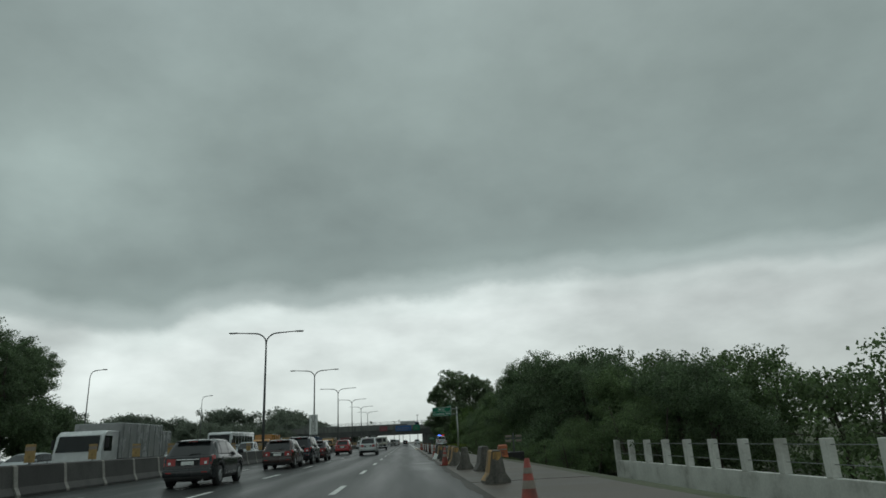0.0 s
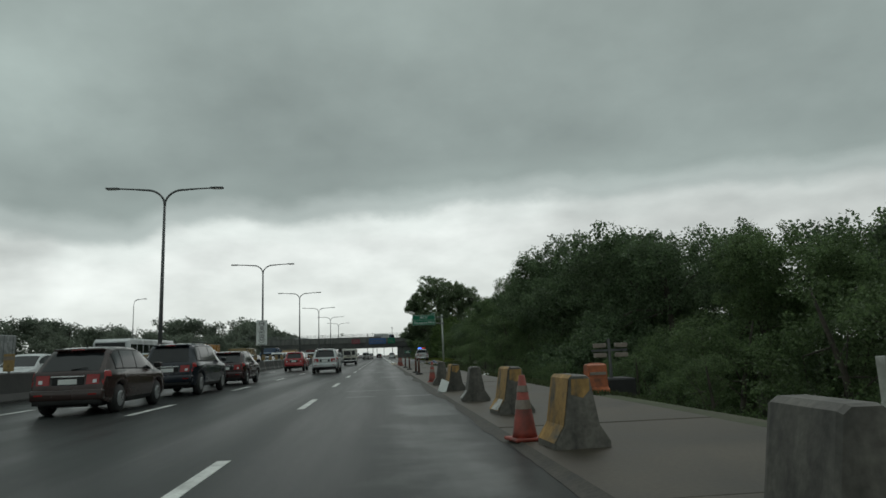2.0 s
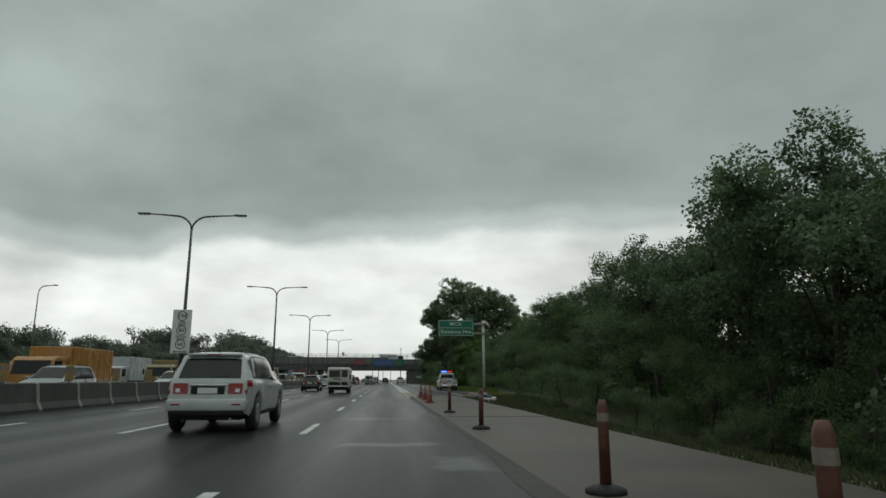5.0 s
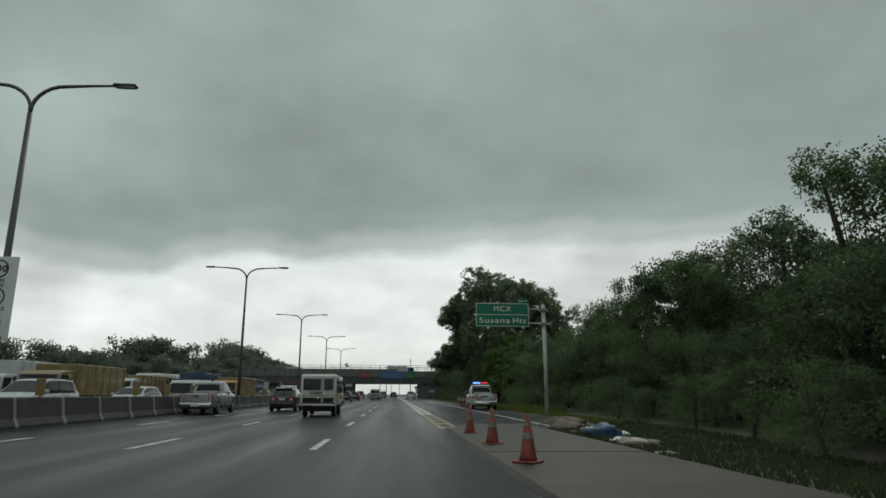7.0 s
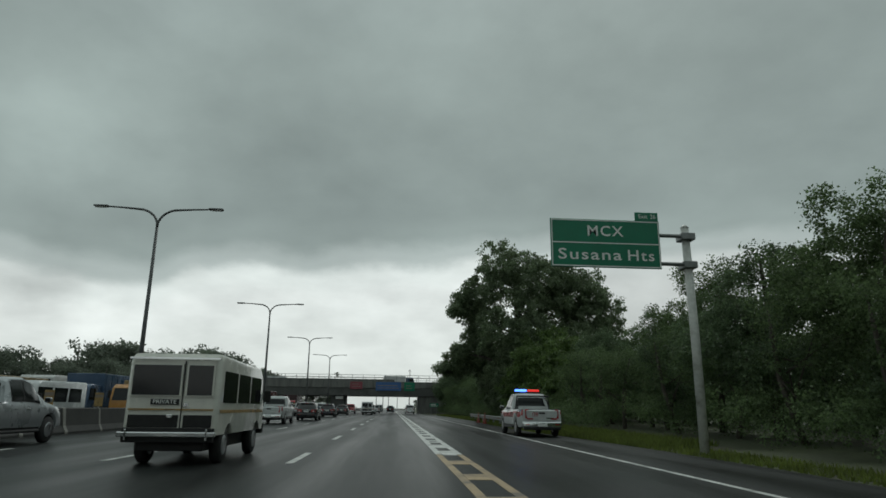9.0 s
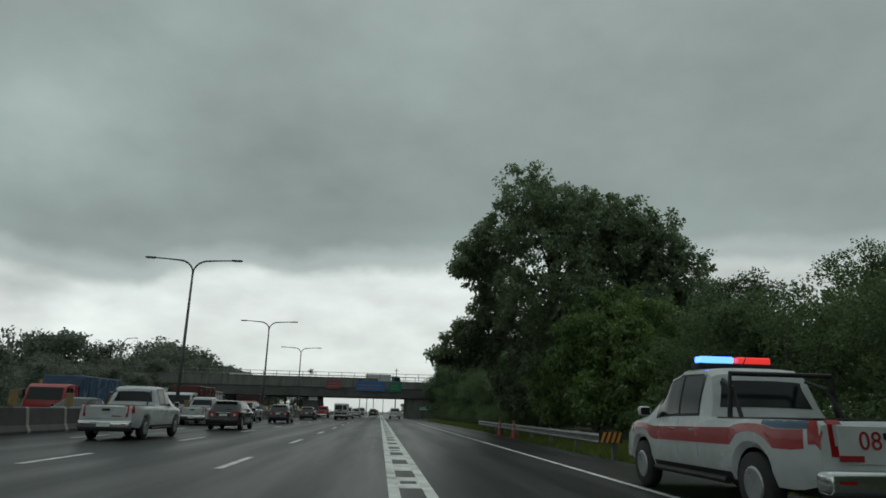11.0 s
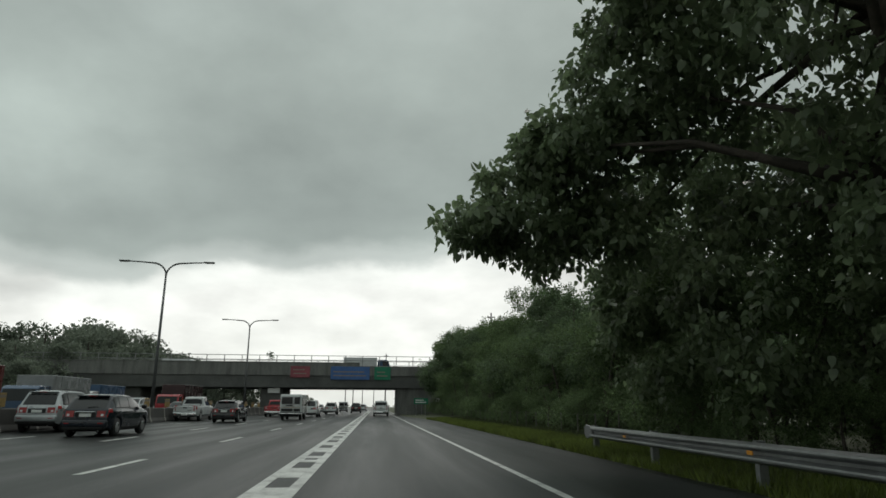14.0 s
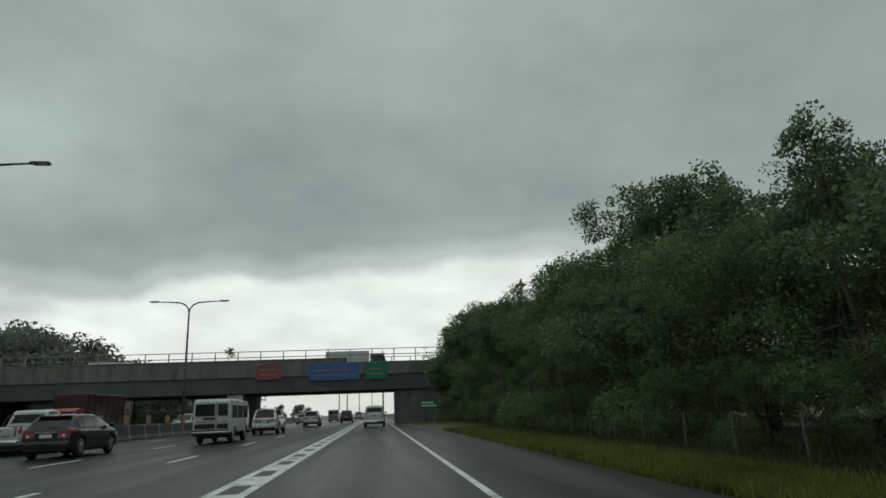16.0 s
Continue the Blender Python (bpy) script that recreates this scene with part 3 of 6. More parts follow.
# lane lines
lines = tagged(empty("lane_markings"), "worn white dashed lane lines on wet asphalt", "road marking", kind="structure")
dash = mesh_of("dash", boxed(-0.075, 0.075, -1.55, 1.55, 0.0, 0.005), M["line"])
for xl, ph in ((XA, 0.0), (XB, 0.4), (XC, 0.8), (-16.7, 2.0), (-20.3, 3.0), (-23.9, 4.0)):
    for i in range(-2, 45):
        y = 17.3 + ph + 9.93 * i
        if xl < -12 and i % 2 and y > 150:
            continue
        d = new("dash", dash)
        d.parent = lines
        d.location = (xl, y, 0.0)
for xl, a, b in ((XE, 93.5, 420), (-12.1, -40, 420), (-13.6, -40, 420), (-27.0, -40, 420)):
    part("edge_line", boxed(xl - 0.06, xl + 0.06, a, b, 0.0, 0.005), M["line"], lines)

# the ladder-marked gore between the through lane and the exit lane
gore = tagged(empty("gore_marking"), "white ladder marking that divides the exit lane", "road marking", kind="structure")
for dx in (-0.25, 0.25):
    part("rail_line", boxed(XG + dx - 0.08, XG + dx + 0.08, 108, 330, 0.0, 0.005), M["line"], gore)
for dx in (-0.26, 0.26):
    part("rail_line", boxed(XG + dx - 0.07, XG + dx + 0.07, 93, 108, 0.0, 0.005), M["line_y"], gore)
rung = mesh_of("rung", boxed(-0.168, 0.168, -0.82, 0.82, 0.0, 0.006), M["line"])
rung_y = mesh_of("rung", boxed(-0.188, 0.188, -0.45, 0.45, 0.0, 0.006), M["line_y"])
for i in range(80):
    y = 94 + 2.9 * i
    d = new("rung", rung_y if y < 108 else rung)
    d.parent = gore
    d.location = (XG, y, 0)
    if i % 3 == 1 and y > 108:
        part("worn_square", boxed(XG - 0.13, XG + 0.13, y - 0.2, y + 0.16, 0.005, 0.009), M["asphalt"], gore)

# ================= tree tools =================


def leaf_cloud(rng, centres, radii, per, size, droop=0.3, shape=0.55, oval=False):
    """Small folded leaves scattered in clumps: the corners of each, four or (oval, heart-shaped) eight."""
    n = len(centres) * per
    c = np.repeat(centres, per, axis=0)
    r = np.repeat(radii, per)[:, None]
    off = rng.normal(size=(n, 3))
    off /= np.linalg.norm(off, axis=1)[:, None]
    p = c + off * r * (rng.random((n, 1)) ** 0.45) * np.array((1, 1, 0.75))
    d = rng.normal(size=(n, 3)) * 0.8 + off * 0.6
    d[:, 2] -= droop
    d /= np.linalg.norm(d, axis=1)[:, None]
    up = rng.normal(size=(n, 3)) * 0.7 + np.array((0, 0, 1.0))
    side = np.cross(d, up)
    side /= np.linalg.norm(side, axis=1)[:, None] + 1e-6
    nrm = np.cross(side, d)
    s = size * rng.uniform(0.6, 1.35, (n, 1))
    if oval:
        v = np.empty((n, 8, 3))
        for k, (a, b, c_) in enumerate(((0, 0, 0), (-0.06, 0.42, 0.03), (0.18, 0.78, 0.07), (0.52, 0.62, 0.05), (1, 0, -0.16), (0.52, -0.62, 0.05), (0.18, -0.78, 0.07), (-0.06, -0.42, 0.03))):
            v[:, k] = p + d * s * a + side * s * shape * 0.6 * b + nrm * s * c_
        return v.reshape(-1, 3)
    v = np.empty((n, 4, 3))
    v[:, 0] = p
    v[:, 1] = p + d * s * 0.45 + side * s * shape * 0.6 + nrm * s * 0.10
    v[:, 2] = p + d * s * 1.0
    v[:, 3] = p + d * s * 0.45 - side * s * shape * 0.6 + nrm * s * 0.10
    return v.reshape(-1, 3)


def crown_points(rng, lobes, clumps):
    """Clump centres near the skin of a set of ellipsoids (x, y, z, rx, ry, rz)."""
    L = np.array(lobes, float)
    w = (L[:, 3] * L[:, 4] * L[:, 5]) ** (2 / 3)
    k = rng.choice(len(L), clumps, p=w / w.sum())
    u = rng.normal(size=(clumps, 3))
    u /= np.linalg.norm(u, axis=1)[:, None]
    r = 0.5 + 0.55 * rng.random((clumps, 1)) ** 0.6
    return L[k, :3] + u * r * L[k, 3:]


def crown_mesh(name, rng, lobes, clumps, per, clump_r, size, material, droop=0.3, shape=0.55, oval=False):
    c = crown_points(rng, lobes, clumps)
    c[:, 2] = np.maximum(c[:, 2], 0.25)
    v = leaf_cloud(rng, c, rng.uniform(0.55, 1.25, clumps) * clump_r, per, size, droop, shape, oval)
    m = 8 if oval else 4
    q = np.arange(len(v)).reshape(-1, m)
    me = bpy.data.meshes.new(name)
    me.vertices.add(len(v))
    me.vertices.foreach_set("co", v.ravel())
    me.loops.add(q.size)
    me.loops.foreach_set("vertex_index", q.ravel())
    me.polygons.add(len(q))
    me.polygons.foreach_set("loop_start", np.arange(0, q.size, m))
    me.update(calc_edges=True)
    me.validate()
    me.materials.append(material)
    return me, c


def trunk_bm(rng, base, top, r0, limbs):
    bm = bmesh.new()
    base, top = Vector(base), Vector(top)
    mid = base.lerp(top, 0.5) + Vector((rng.uniform(-0.3, 0.3), rng.uniform(-0.3, 0.3), 0))
    tube(bm, [base, base.lerp(mid, 0.5), mid, mid.lerp(top, 0.6), top], [r0 * 1.25, r0, r0 * 0.8, r0 * 0.55, r0 * 0.25], 8)
    for e in limbs:
        e = Vector(e)
        s = base.lerp(top, rng.uniform(0.25, 0.7))
        m1 = s.lerp(e, 0.5) + Vector((rng.uniform(-0.4, 0.4), rng.uniform(-0.4, 0.4), rng.uniform(0.1, 0.6)))
        tube(bm, [s, s.lerp(m1, 0.6), m1, e], [r0 * 0.32, r0 * 0.22, r0 * 0.14, r0 * 0.045], 6)
    return bm


def tree(seed, lobes, clumps, per, clump_r, size, material, trunk_r, label, group="", droop=0.3, shape=0.55, limbs=8, base=(0, 0, 0), oval=False, name="tree"):
    rng = np.random.default_rng(seed)
    ob = tagged(empty(name), label, name, group)
    me, c = crown_mesh("crown", rng, lobes, clumps, per, clump_r, size, material, droop, shape, oval)
    cr = new("crown", me)
    cr.parent = ob
    top = max(lobes, key=lambda q: q[2])
    ends = [c[i] for i in rng.choice(len(c), limbs, replace=False)]
    part("trunk", trunk_bm(rng, (base[0], base[1], base[2] - 0.3), (top[0], top[1], top[2]), trunk_r, ends), M["bark"], ob, smooth=True)
    return ob


def bushy(seed, h, r, n=9):
    """Lobes of a tree that is leafy down to the ground: a slim core and crowns that stand apart."""
    rng = random.Random(seed)
    out = [(0, 0, h * 0.42, r * 0.6, r * 0.6, h * 0.36), (rng.uniform(-0.2, 0.2) * r, rng.uniform(-0.2, 0.2) * r, h * 0.7, r * 0.58, r * 0.58, h * 0.2)]
    for i in range(n + 4):
        a = 2.4 * i + rng.uniform(-0.5, 0.5)
        z = (0.14 + 0.8 * ((i * 0.618) % 1)) * h
        k = r * (0.86 - 0.55 * abs(z / h - 0.4) - 0.25 * max(0, z / h - 0.7))
        s = rng.uniform(0.85, 1.2)
        out.append((math.cos(a) * k, math.sin(a) * k, z, r * 0.36 * s, r * 0.36 * s, h * 0.105 * s))
    for i in range(3):
        a = rng.uniform(0, 6.28)
        k = r * rng.uniform(0.05, 0.4)
        out.append((math.cos(a) * k, math.sin(a) * k, h * rng.uniform(0.84, 0.95), r * rng.uniform(0.2, 0.34), r * rng.uniform(0.2, 0.34), h * rng.uniform(0.07, 0.11)))
    return out


# ================= roadside trees =================
ROW = "roadside tree belt"
row_label = "dense dark green broadleaf tree behind the verge"
proto = [
    tree(11, bushy(1, 9.5, 3.9), 560, 62, 0.56, 0.155, M["leaf"], 0.22, row_label, ROW),
    tree(12, bushy(2, 10.3, 3.6, 11), 560, 62, 0.52, 0.145, M["leaf_b"], 0.2, row_label, ROW),
    tree(13, bushy(3, 8.8, 4.2, 10), 560, 62, 0.58, 0.16, M["leaf"], 0.24, row_label, ROW),
    tree(14, bushy(4, 9.9, 3.5, 12), 560, 62, 0.5, 0.145, M["leaf"], 0.2, row_label, ROW),
]
rear = [
    tree(16, bushy(6, 9.6, 4.0), 300, 30, 0.66, 0.24, M["leaf"], 0.22, "dense green tree in the second row of the belt", ROW),
    tree(17, bushy(7, 9.6, 3.8, 11), 300, 30, 0.62, 0.23, M["leaf_b"], 0.22, "dense green tree in the second row of the belt", ROW),
]
shrub = tree(15, bushy(5, 4.2, 2.4, 8), 240, 46, 0.40, 0.085, M["leaf_b"], 0.1, "leafy green shrub at the foot of the tree belt", "roadside shrubs", limbs=5, name="shrub")
rear_shrub = tree(18, bushy(8, 4.2, 2.4, 8), 130, 28, 0.46, 0.16, M["leaf_b"], 0.1, "leafy green shrub deep in the tree belt", "roadside shrubs", limbs=4, name="shrub")
rr = random.Random(5)
# height of the belt along the road
BELT_Y = (30, 36, 43, 50, 56, 62, 68, 72, 76, 82, 88, 95, 101, 106, 112, 121, 124, 131, 136, 142, 160, 166, 173, 176, 180, 184, 187, 190, 195, 200, 208, 225, 240, 262)
BELT_H = (4.4, 4.8, 5.6, 7.0, 8.2, 8.6, 9.3, 9.9, 9.7, 9.2, 8.8, 8.6, 8.5, 8.3, 8.8, 8.3, 6.5, 5.8, 6.9, 7.6, 8.0, 8.6, 8.9, 8.3, 7.3, 8.0, 9.2, 10.3, 10.4, 9.8, 9.9, 11.3, 13.4, 15.5)
TALL = (9.8, 10.5, 9.2, 10.1, 9.9, 9.9)


def belt(y):
    return float(np.interp(y, BELT_Y, BELT_H))


spots = []
y = 32.0
while y < 238:
    if not 143 < y < 164:
        spots.append((15.2 + rr.uniform(-0.7, 0.7), y, belt(y) * rr.uniform(0.92, 1.03), 0))
    if rr.random() < 0.66:
        spots.append((22.5 + rr.uniform(-1.5, 1.5), y + 2.5, belt(y + 2.5) * rr.uniform(1.0, 1.15), 4))
    y += rr.uniform(4.2, 5.4) * (0.8 if y < 50 else 1)
for y in (255, 262, 270, 280, 292):
    spots.append((17 + rr.uniform(-1, 3), y, rr.uniform(13, 16), 4))
kinds = proto + rear
used = [False] * 6
for x, y, tall, row in spots:
    k = row + rr.randrange(2 if row else 4)
    z = ground_z(x, y)
    s = (tall - z) / TALL[k]
    m = pose(x, y, z, 0, 0, rr.uniform(0, 360))
    o = copy_thing(kinds[k], m) if used[k] else kinds[k]
    used[k] = True
    o.matrix_basis = m
    o.scale = (s, s, s)
planted = set()


def plant(x, y, s):
    kind = rear_shrub if x > 20.5 else shrub
    m = pose(x, y, ground_z(x, y), 0, 0, rr.uniform(0, 360))
    o = copy_thing(kind, m) if kind in planted else kind
    planted.add(kind)
    o.matrix_basis = m
    o.scale = (s, s, s)


y = 24.0
while y < 238:
    plant(21.7 + rr.uniform(-1, 1), y, rr.uniform(1.15, 1.5))
    y += rr.uniform(3.6, 4.6)
for y in range(132, 180, 5):
    plant(27.5 + rr.uniform(-1, 1), y, rr.uniform(1.2, 1.5))
for x, y, s in ((15.5, 150.5, 0.8), (17.6, 153, 0.9), (13.4, 156, 0.7), (19.4, 156.5, 1.0), (16.4, 158, 0.8), (20.0, 150, 1.0)):
    plant(x, y, s)
y = 152.0
while y < 236:
    plant(11.5 + rr.uniform(-0.4, 0.5), y, rr.uniform(0.3, 0.46))
    y += rr.uniform(1.2, 1.9)
y = 34.0
while y < 238:
    if not 139 < y < 151:
        plant(12.6 + rr.uniform(-0.6, 0.8), y, rr.uniform(0.8, 1.2))
    if 38 < y < 100:
        plant(9.3 + rr.uniform(-0.5, 0.9), y + 1.5, rr.uniform(0.32, 0.62))
    y += rr.uniform(3.4, 5.0)

# the great broad-leaved tree that leans over the exit lane
# lobes of its crown: the top, the flanks, and the limb over the lane
fig_top = [(11.2, 151, 9.5, 3.8, 4.6, 4.8), (9.9, 150.5, 14.6, 1.9, 2.6, 2.2), (13.4, 150, 12.6, 2.6, 2.8, 2.6), (15.0, 152, 13.6, 2.4, 2.6, 2.2),
           (17.0, 152, 11.8, 2.2, 2.4, 2.2), (15.8, 151, 10.6, 2.6, 3.2, 3.0), (8.8, 149.4, 12.6, 1.6, 2.0, 1.7), (12.4, 153, 15.0, 2.4, 2.4, 1.7),
           (9.6, 155.6, 9.8, 2.0, 2.4, 1.9)]
fig_flank = [(9.6, 148, 7.6, 1.8, 1.8, 1.8), (12.5, 147.2, 6.8, 2.4, 2.0, 2.4), (14.5, 155, 5, 3.0, 3.2, 3.0), (10.8, 157, 6.6, 2.4, 2.6, 1.7),
             (11.2, 150, 3.4, 2.0, 3.0, 2.0), (16.8, 149, 6.5, 2.2, 2.6, 2.6), (11.8, 159.8, 6.2, 2.0, 1.8, 1.4), (13.8, 159, 7.2, 2.4, 2.4, 2.0),
             (18.4, 151, 8.6, 2.4, 2.8, 3.0), (18.0, 152, 4.6, 2.6, 2.8, 2.6)]
fig_limb = [(7.4, 153.2, 10.8, 1.5, 2.2, 1.7), (8.6, 155.5, 8.0, 1.6, 2.4, 1.5), (7.4, 156.5, 6.6, 1.3, 1.6, 0.8), (7.0, 157.6, 4.8, 1.0, 1.1, 0.6),
            (8.2, 157.4, 5.0, 1.2, 1.4, 0.8), (5.3, 157.3, 5.15, 1.05, 1.6, 0.5), (5.85, 157.8, 6.1, 0.7, 1.0, 0.5), (6.9, 157.0, 7.0, 0.85, 1.2, 0.7), (7.4, 157.3, 5.6, 1.0, 1.0, 0.6), (8.8, 158.8, 6.0, 1.3, 1.4, 0.8)]
fig_limb += [(6.0, 151.6, 10.2, 0.75, 1.2, 0.8), (7.8, 152.0, 12.5, 0.9, 1.4, 1.0), (10.4, 161.2, 4.4, 1.2, 1.4, 1.6), (6.6, 153.0, 11.2, 1.05, 1.5, 1.2), (6.2, 157.6, 4.8, 1.2, 1.2, 0.42)]
fig_flank += [(17.8, 150.6, 11.4, 2.4, 2.4, 2.4), (19.8, 151.0, 10.4, 2.2, 2.4, 2.2), (18.9, 151.0, 13.1, 1.5, 1.8, 1.3), (20.2, 151.4, 7.8, 2.2, 2.4, 2.4), (16.6, 150.6, 13.6, 1.5, 1.8, 1.4), (10.6, 160.4, 3.6, 1.4, 2.0, 2.4), (12.8, 161.8, 5.2, 1.9, 1.8, 2.4), (11.4, 156.0, 3.2, 1.8, 2.6, 2.2)]
fig_core = [(x, y, z, 0.75 * a, 0.75 * b, 0.7 * c) for x, y, z, a, b, c in fig_limb]
fig_lobes = fig_top + fig_flank + fig_limb + fig_core
tree(31, fig_lobes, 4000, 40, 0.47, 0.182, M["leaf_fig"], 0.42, "great broad-leaved tree leaning out over the exit lane", droop=1.0, shape=0.72, limbs=34, base=(11.5, 152.5, 0.1), oval=True)
tree(32, [(11.6, 144.5, 4.0, 1.7, 2.2, 2.6), (12.6, 141.6, 3.2, 1.9, 2.0, 2.4), (10.9, 147.6, 2.6, 1.5, 2.0, 1.8), (12.4, 145.4, 6.2, 1.5, 1.8, 1.3), (14.8, 143.5, 4.6, 1.7, 1.9, 2.4),
          (10.9, 143.2, 5.4, 0.9, 1.1, 0.6), (13.6, 142.6, 5.9, 1.2, 1.2, 0.9), (14.0, 145.5, 7.2, 1.2, 1.4, 0.8), (10.7, 141.2, 1.9, 0.9, 1.3, 1.1), (12.0, 139.4, 2.2, 1.1, 1.3, 1.5), (10.4, 145.4, 3.6, 0.8, 1.1, 0.7)],
     820, 40, 0.42, 0.2, M["leaf_bush"], 0.12, "green large-leaved bush under the great tree", droop=0.7, shape=0.5, limbs=12, base=(11.6, 143.5, 0.1), oval=True)
# trees beyond the oncoming carriageway, and in the distance; haze is in their leaf colour
FAR = "trees beyond the oncoming carriageway"
far = [tree(41 + i, bushy(20 + i, 10, 4.6, 9), 170, 28, 1.05, 0.45, M["leaf_hazed"], 0.25, "green tree beyond the far carriageway, leaves paled for haze", FAR, limbs=5) for i in range(3)]
fspots = []
for x, y, s in ((-39, 70, 1.25), (-42, 76, 1.35), (-46, 68, 1.5), (-37.5, 64, 1.15), (-43, 63, 1.45), (-40.5, 67, 1.4)):
    copy_thing(proto[3], pose(x, y, ground_z(x, y), 0, 0, 40 * s)).scale = (s, s, s)
y = 92.0
while y < 330:
    fspots.append((-41 + rr.uniform(-2, 2), y, rr.uniform(0.5, 0.72) + 0.5 * step(225, 250, y)))
    fspots.append((-50 + rr.uniform(-3, 3), y + 3, rr.uniform(0.54, 0.8) + 0.5 * step(225, 250, y)))
    y += rr.uniform(6.5, 8.5)
for x, y in ((14, 262), (18, 275), (22, 290), (16, 305), (20, 330), (26, 350), (-34, 262), (-30, 275), (-36, 290), (-33, 310), (-36, 335)):
    fspots.append((x, y, rr.uniform(0.7, 0.95)))
for x, y, s in ((-44, 262, 1.38), (-49, 268, 1.5), (-47, 280, 1.5), (-54, 275, 1.65), (-59, 262, 1.45), (-66, 256, 1.6), (-71, 264, 1.6), (-77, 258, 1.55)):
    fspots.append((x, y, s))
for x in range(-52, -13, 4):
    fspots.append((x + rr.uniform(-1, 1), rr.uniform(258, 268), rr.uniform(0.62, 0.75)))
for i in range(34):
    fspots.append((rr.choice((-1, 1)) * rr.uniform(30, 150) - 10, rr.uniform(420, 760), rr.uniform(0.7, 1.0)))
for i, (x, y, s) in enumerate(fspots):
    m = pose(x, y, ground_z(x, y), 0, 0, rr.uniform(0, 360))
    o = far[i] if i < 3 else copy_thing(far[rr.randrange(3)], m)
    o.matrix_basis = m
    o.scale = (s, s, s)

# ================= overpass =================
YB = 240.0
over = tagged(empty("overpass"), "grey concrete road overpass with steel railing and banners", "overpass", kind="structure")
DX0, DX1 = -85.0, 70.0
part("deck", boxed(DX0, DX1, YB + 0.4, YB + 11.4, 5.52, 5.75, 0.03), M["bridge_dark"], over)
for yy in (YB, YB + 11.4):
    part("fascia", boxed(DX0, 0.6, yy, yy + 0.4, 5.5, 7.45, 0.04), M["bridge"], over)
    part("fascia", boxed(0.603, DX1, yy, yy + 0.4, 5.5, 6.95, 0.04), M["bridge"], over)
    part("coping", boxed(DX0, 0.6, yy - 0.06, yy + 0.46, 7.3, 7.46, 0.02), M["bridge"], over)
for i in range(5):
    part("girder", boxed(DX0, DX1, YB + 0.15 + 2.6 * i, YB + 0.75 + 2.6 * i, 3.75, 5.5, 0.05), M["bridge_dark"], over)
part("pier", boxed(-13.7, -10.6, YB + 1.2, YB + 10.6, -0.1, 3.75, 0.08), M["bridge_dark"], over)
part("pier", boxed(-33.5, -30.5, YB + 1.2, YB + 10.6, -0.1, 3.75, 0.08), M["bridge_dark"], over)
part("abutment", boxed(6.2, 30, YB + 0.6, YB + 11.0, -0.1, 3.75, 0.08), M["bridge"], over)
part("abutment", boxed(-85, -46, YB + 0.6, YB + 11.0, -0.1, 3.75, 0.08), M["bridge"], over)
for yy in (YB + 0.2, YB + 11.6):
    post = mesh_of("rail_post", boxed(-0.05, 0.05, -0.05, 0.05, 6.95, 8.42, 0.01), M["galv"])
    for i in range(62):
        d = new("rail_post", post)
        d.parent = over
        d.location = (DX0 + 2.5 * i + 1, yy, 0)
    for z in (7.75, 8.4):
        part("handrail", tube(bmesh.new(), [(DX0, yy, z), (DX1, yy, z)], [0.045, 0.045], 6), M["galv"], over)
for x0, x1, k in ((-9.4, -6.6, "banner_red"), (-3.6, 2.1, "banner_blue"), (2.8, 5.2, "green_sign")):
    z0 = 5.2 if k == "banner_red" else 4.95
    b = part("banner", boxed(x0, x1, YB - 0.06, YB - 0.004, z0, 6.85, 0.01), M[k], over, "printed banner tied to the fascia")
    for j in range(2):
        part("text_bar", boxed(x0 + 0.4, x1 - 0.5 - 0.3 * j, YB - 0.07, YB - 0.055, z0 + 0.5 + 0.55 * j, z0 + 0.65 + 0.55 * j), M["reflect"], b)
part("clearance_plate", boxed(-12.6, -10.9, YB + 0.75, YB + 0.85, 3.0, 3.7, 0.01), M["white_sign"], over)

# ================= lamps and signs =================


def street_lamp(double=True):
    ob = empty("street_lamp")
    part("pole", tube(bmesh.new(), [(0, 0, 0), (0, 0, 5), (0, 0, 10.4)], [0.14, 0.11, 0.075], 10), M["pole"], ob, smooth=True)
    part("base_plate", boxed(-0.25, 0.25, -0.25, 0.25, 0, 0.06, 0.01), M["galv"], ob)
    for s in ((-1, 1) if double else (1,)):
        pts = [(0, 0, 10.35)]
        for k in range(1, 8):
            a = math.pi / 2 * k / 7
            pts.append((s * 1.05 * (1 - math.cos(a)), 0, 10.45 + 0.95 * math.sin(a)))
        pts += [(s * 1.9, 0, 11.46), (s * 2.75, 0, 11.5)]
        part("arm", tube(bmesh.new(), pts, [0.065] * 8 + [0.05, 0.045], 8), M["pole"], ob, smooth=True)
        lum = part("luminaire", boxed(min(s * 2.65, s * 3.43), max(s * 2.65, s * 3.43), -0.14, 0.14, 11.46, 11.56, 0.03), M["pole"], ob)
        part("lens", boxed(min(s * 2.8, s * 3.36), max(s * 2.8, s * 3.36), -0.1, 0.1, 11.435, 11.458), M["lamp_lens"], lum)
    return ob


lamp = tagged(street_lamp(), "tall twin-armed steel street lamp on the median", "street lamp", "median lamps")
lamp.location = (-12.73, 60.2, 0.03)
for k in range(1, 6):
    copy_thing(lamp, pose(-12.73, 60.2 + 32.88 * k, 0.03))
lamp1 = tagged(street_lamp(False), "single-armed steel street lamp beyond the far carriageway", "street lamp", "far side lamps")
lamp1.matrix_basis = pose(-37.2, 79, 0.2) @ Matrix.Diagonal((0.55, 1, 0.95, 1))
lamp1.location = (-37.2, 79, 0.1)
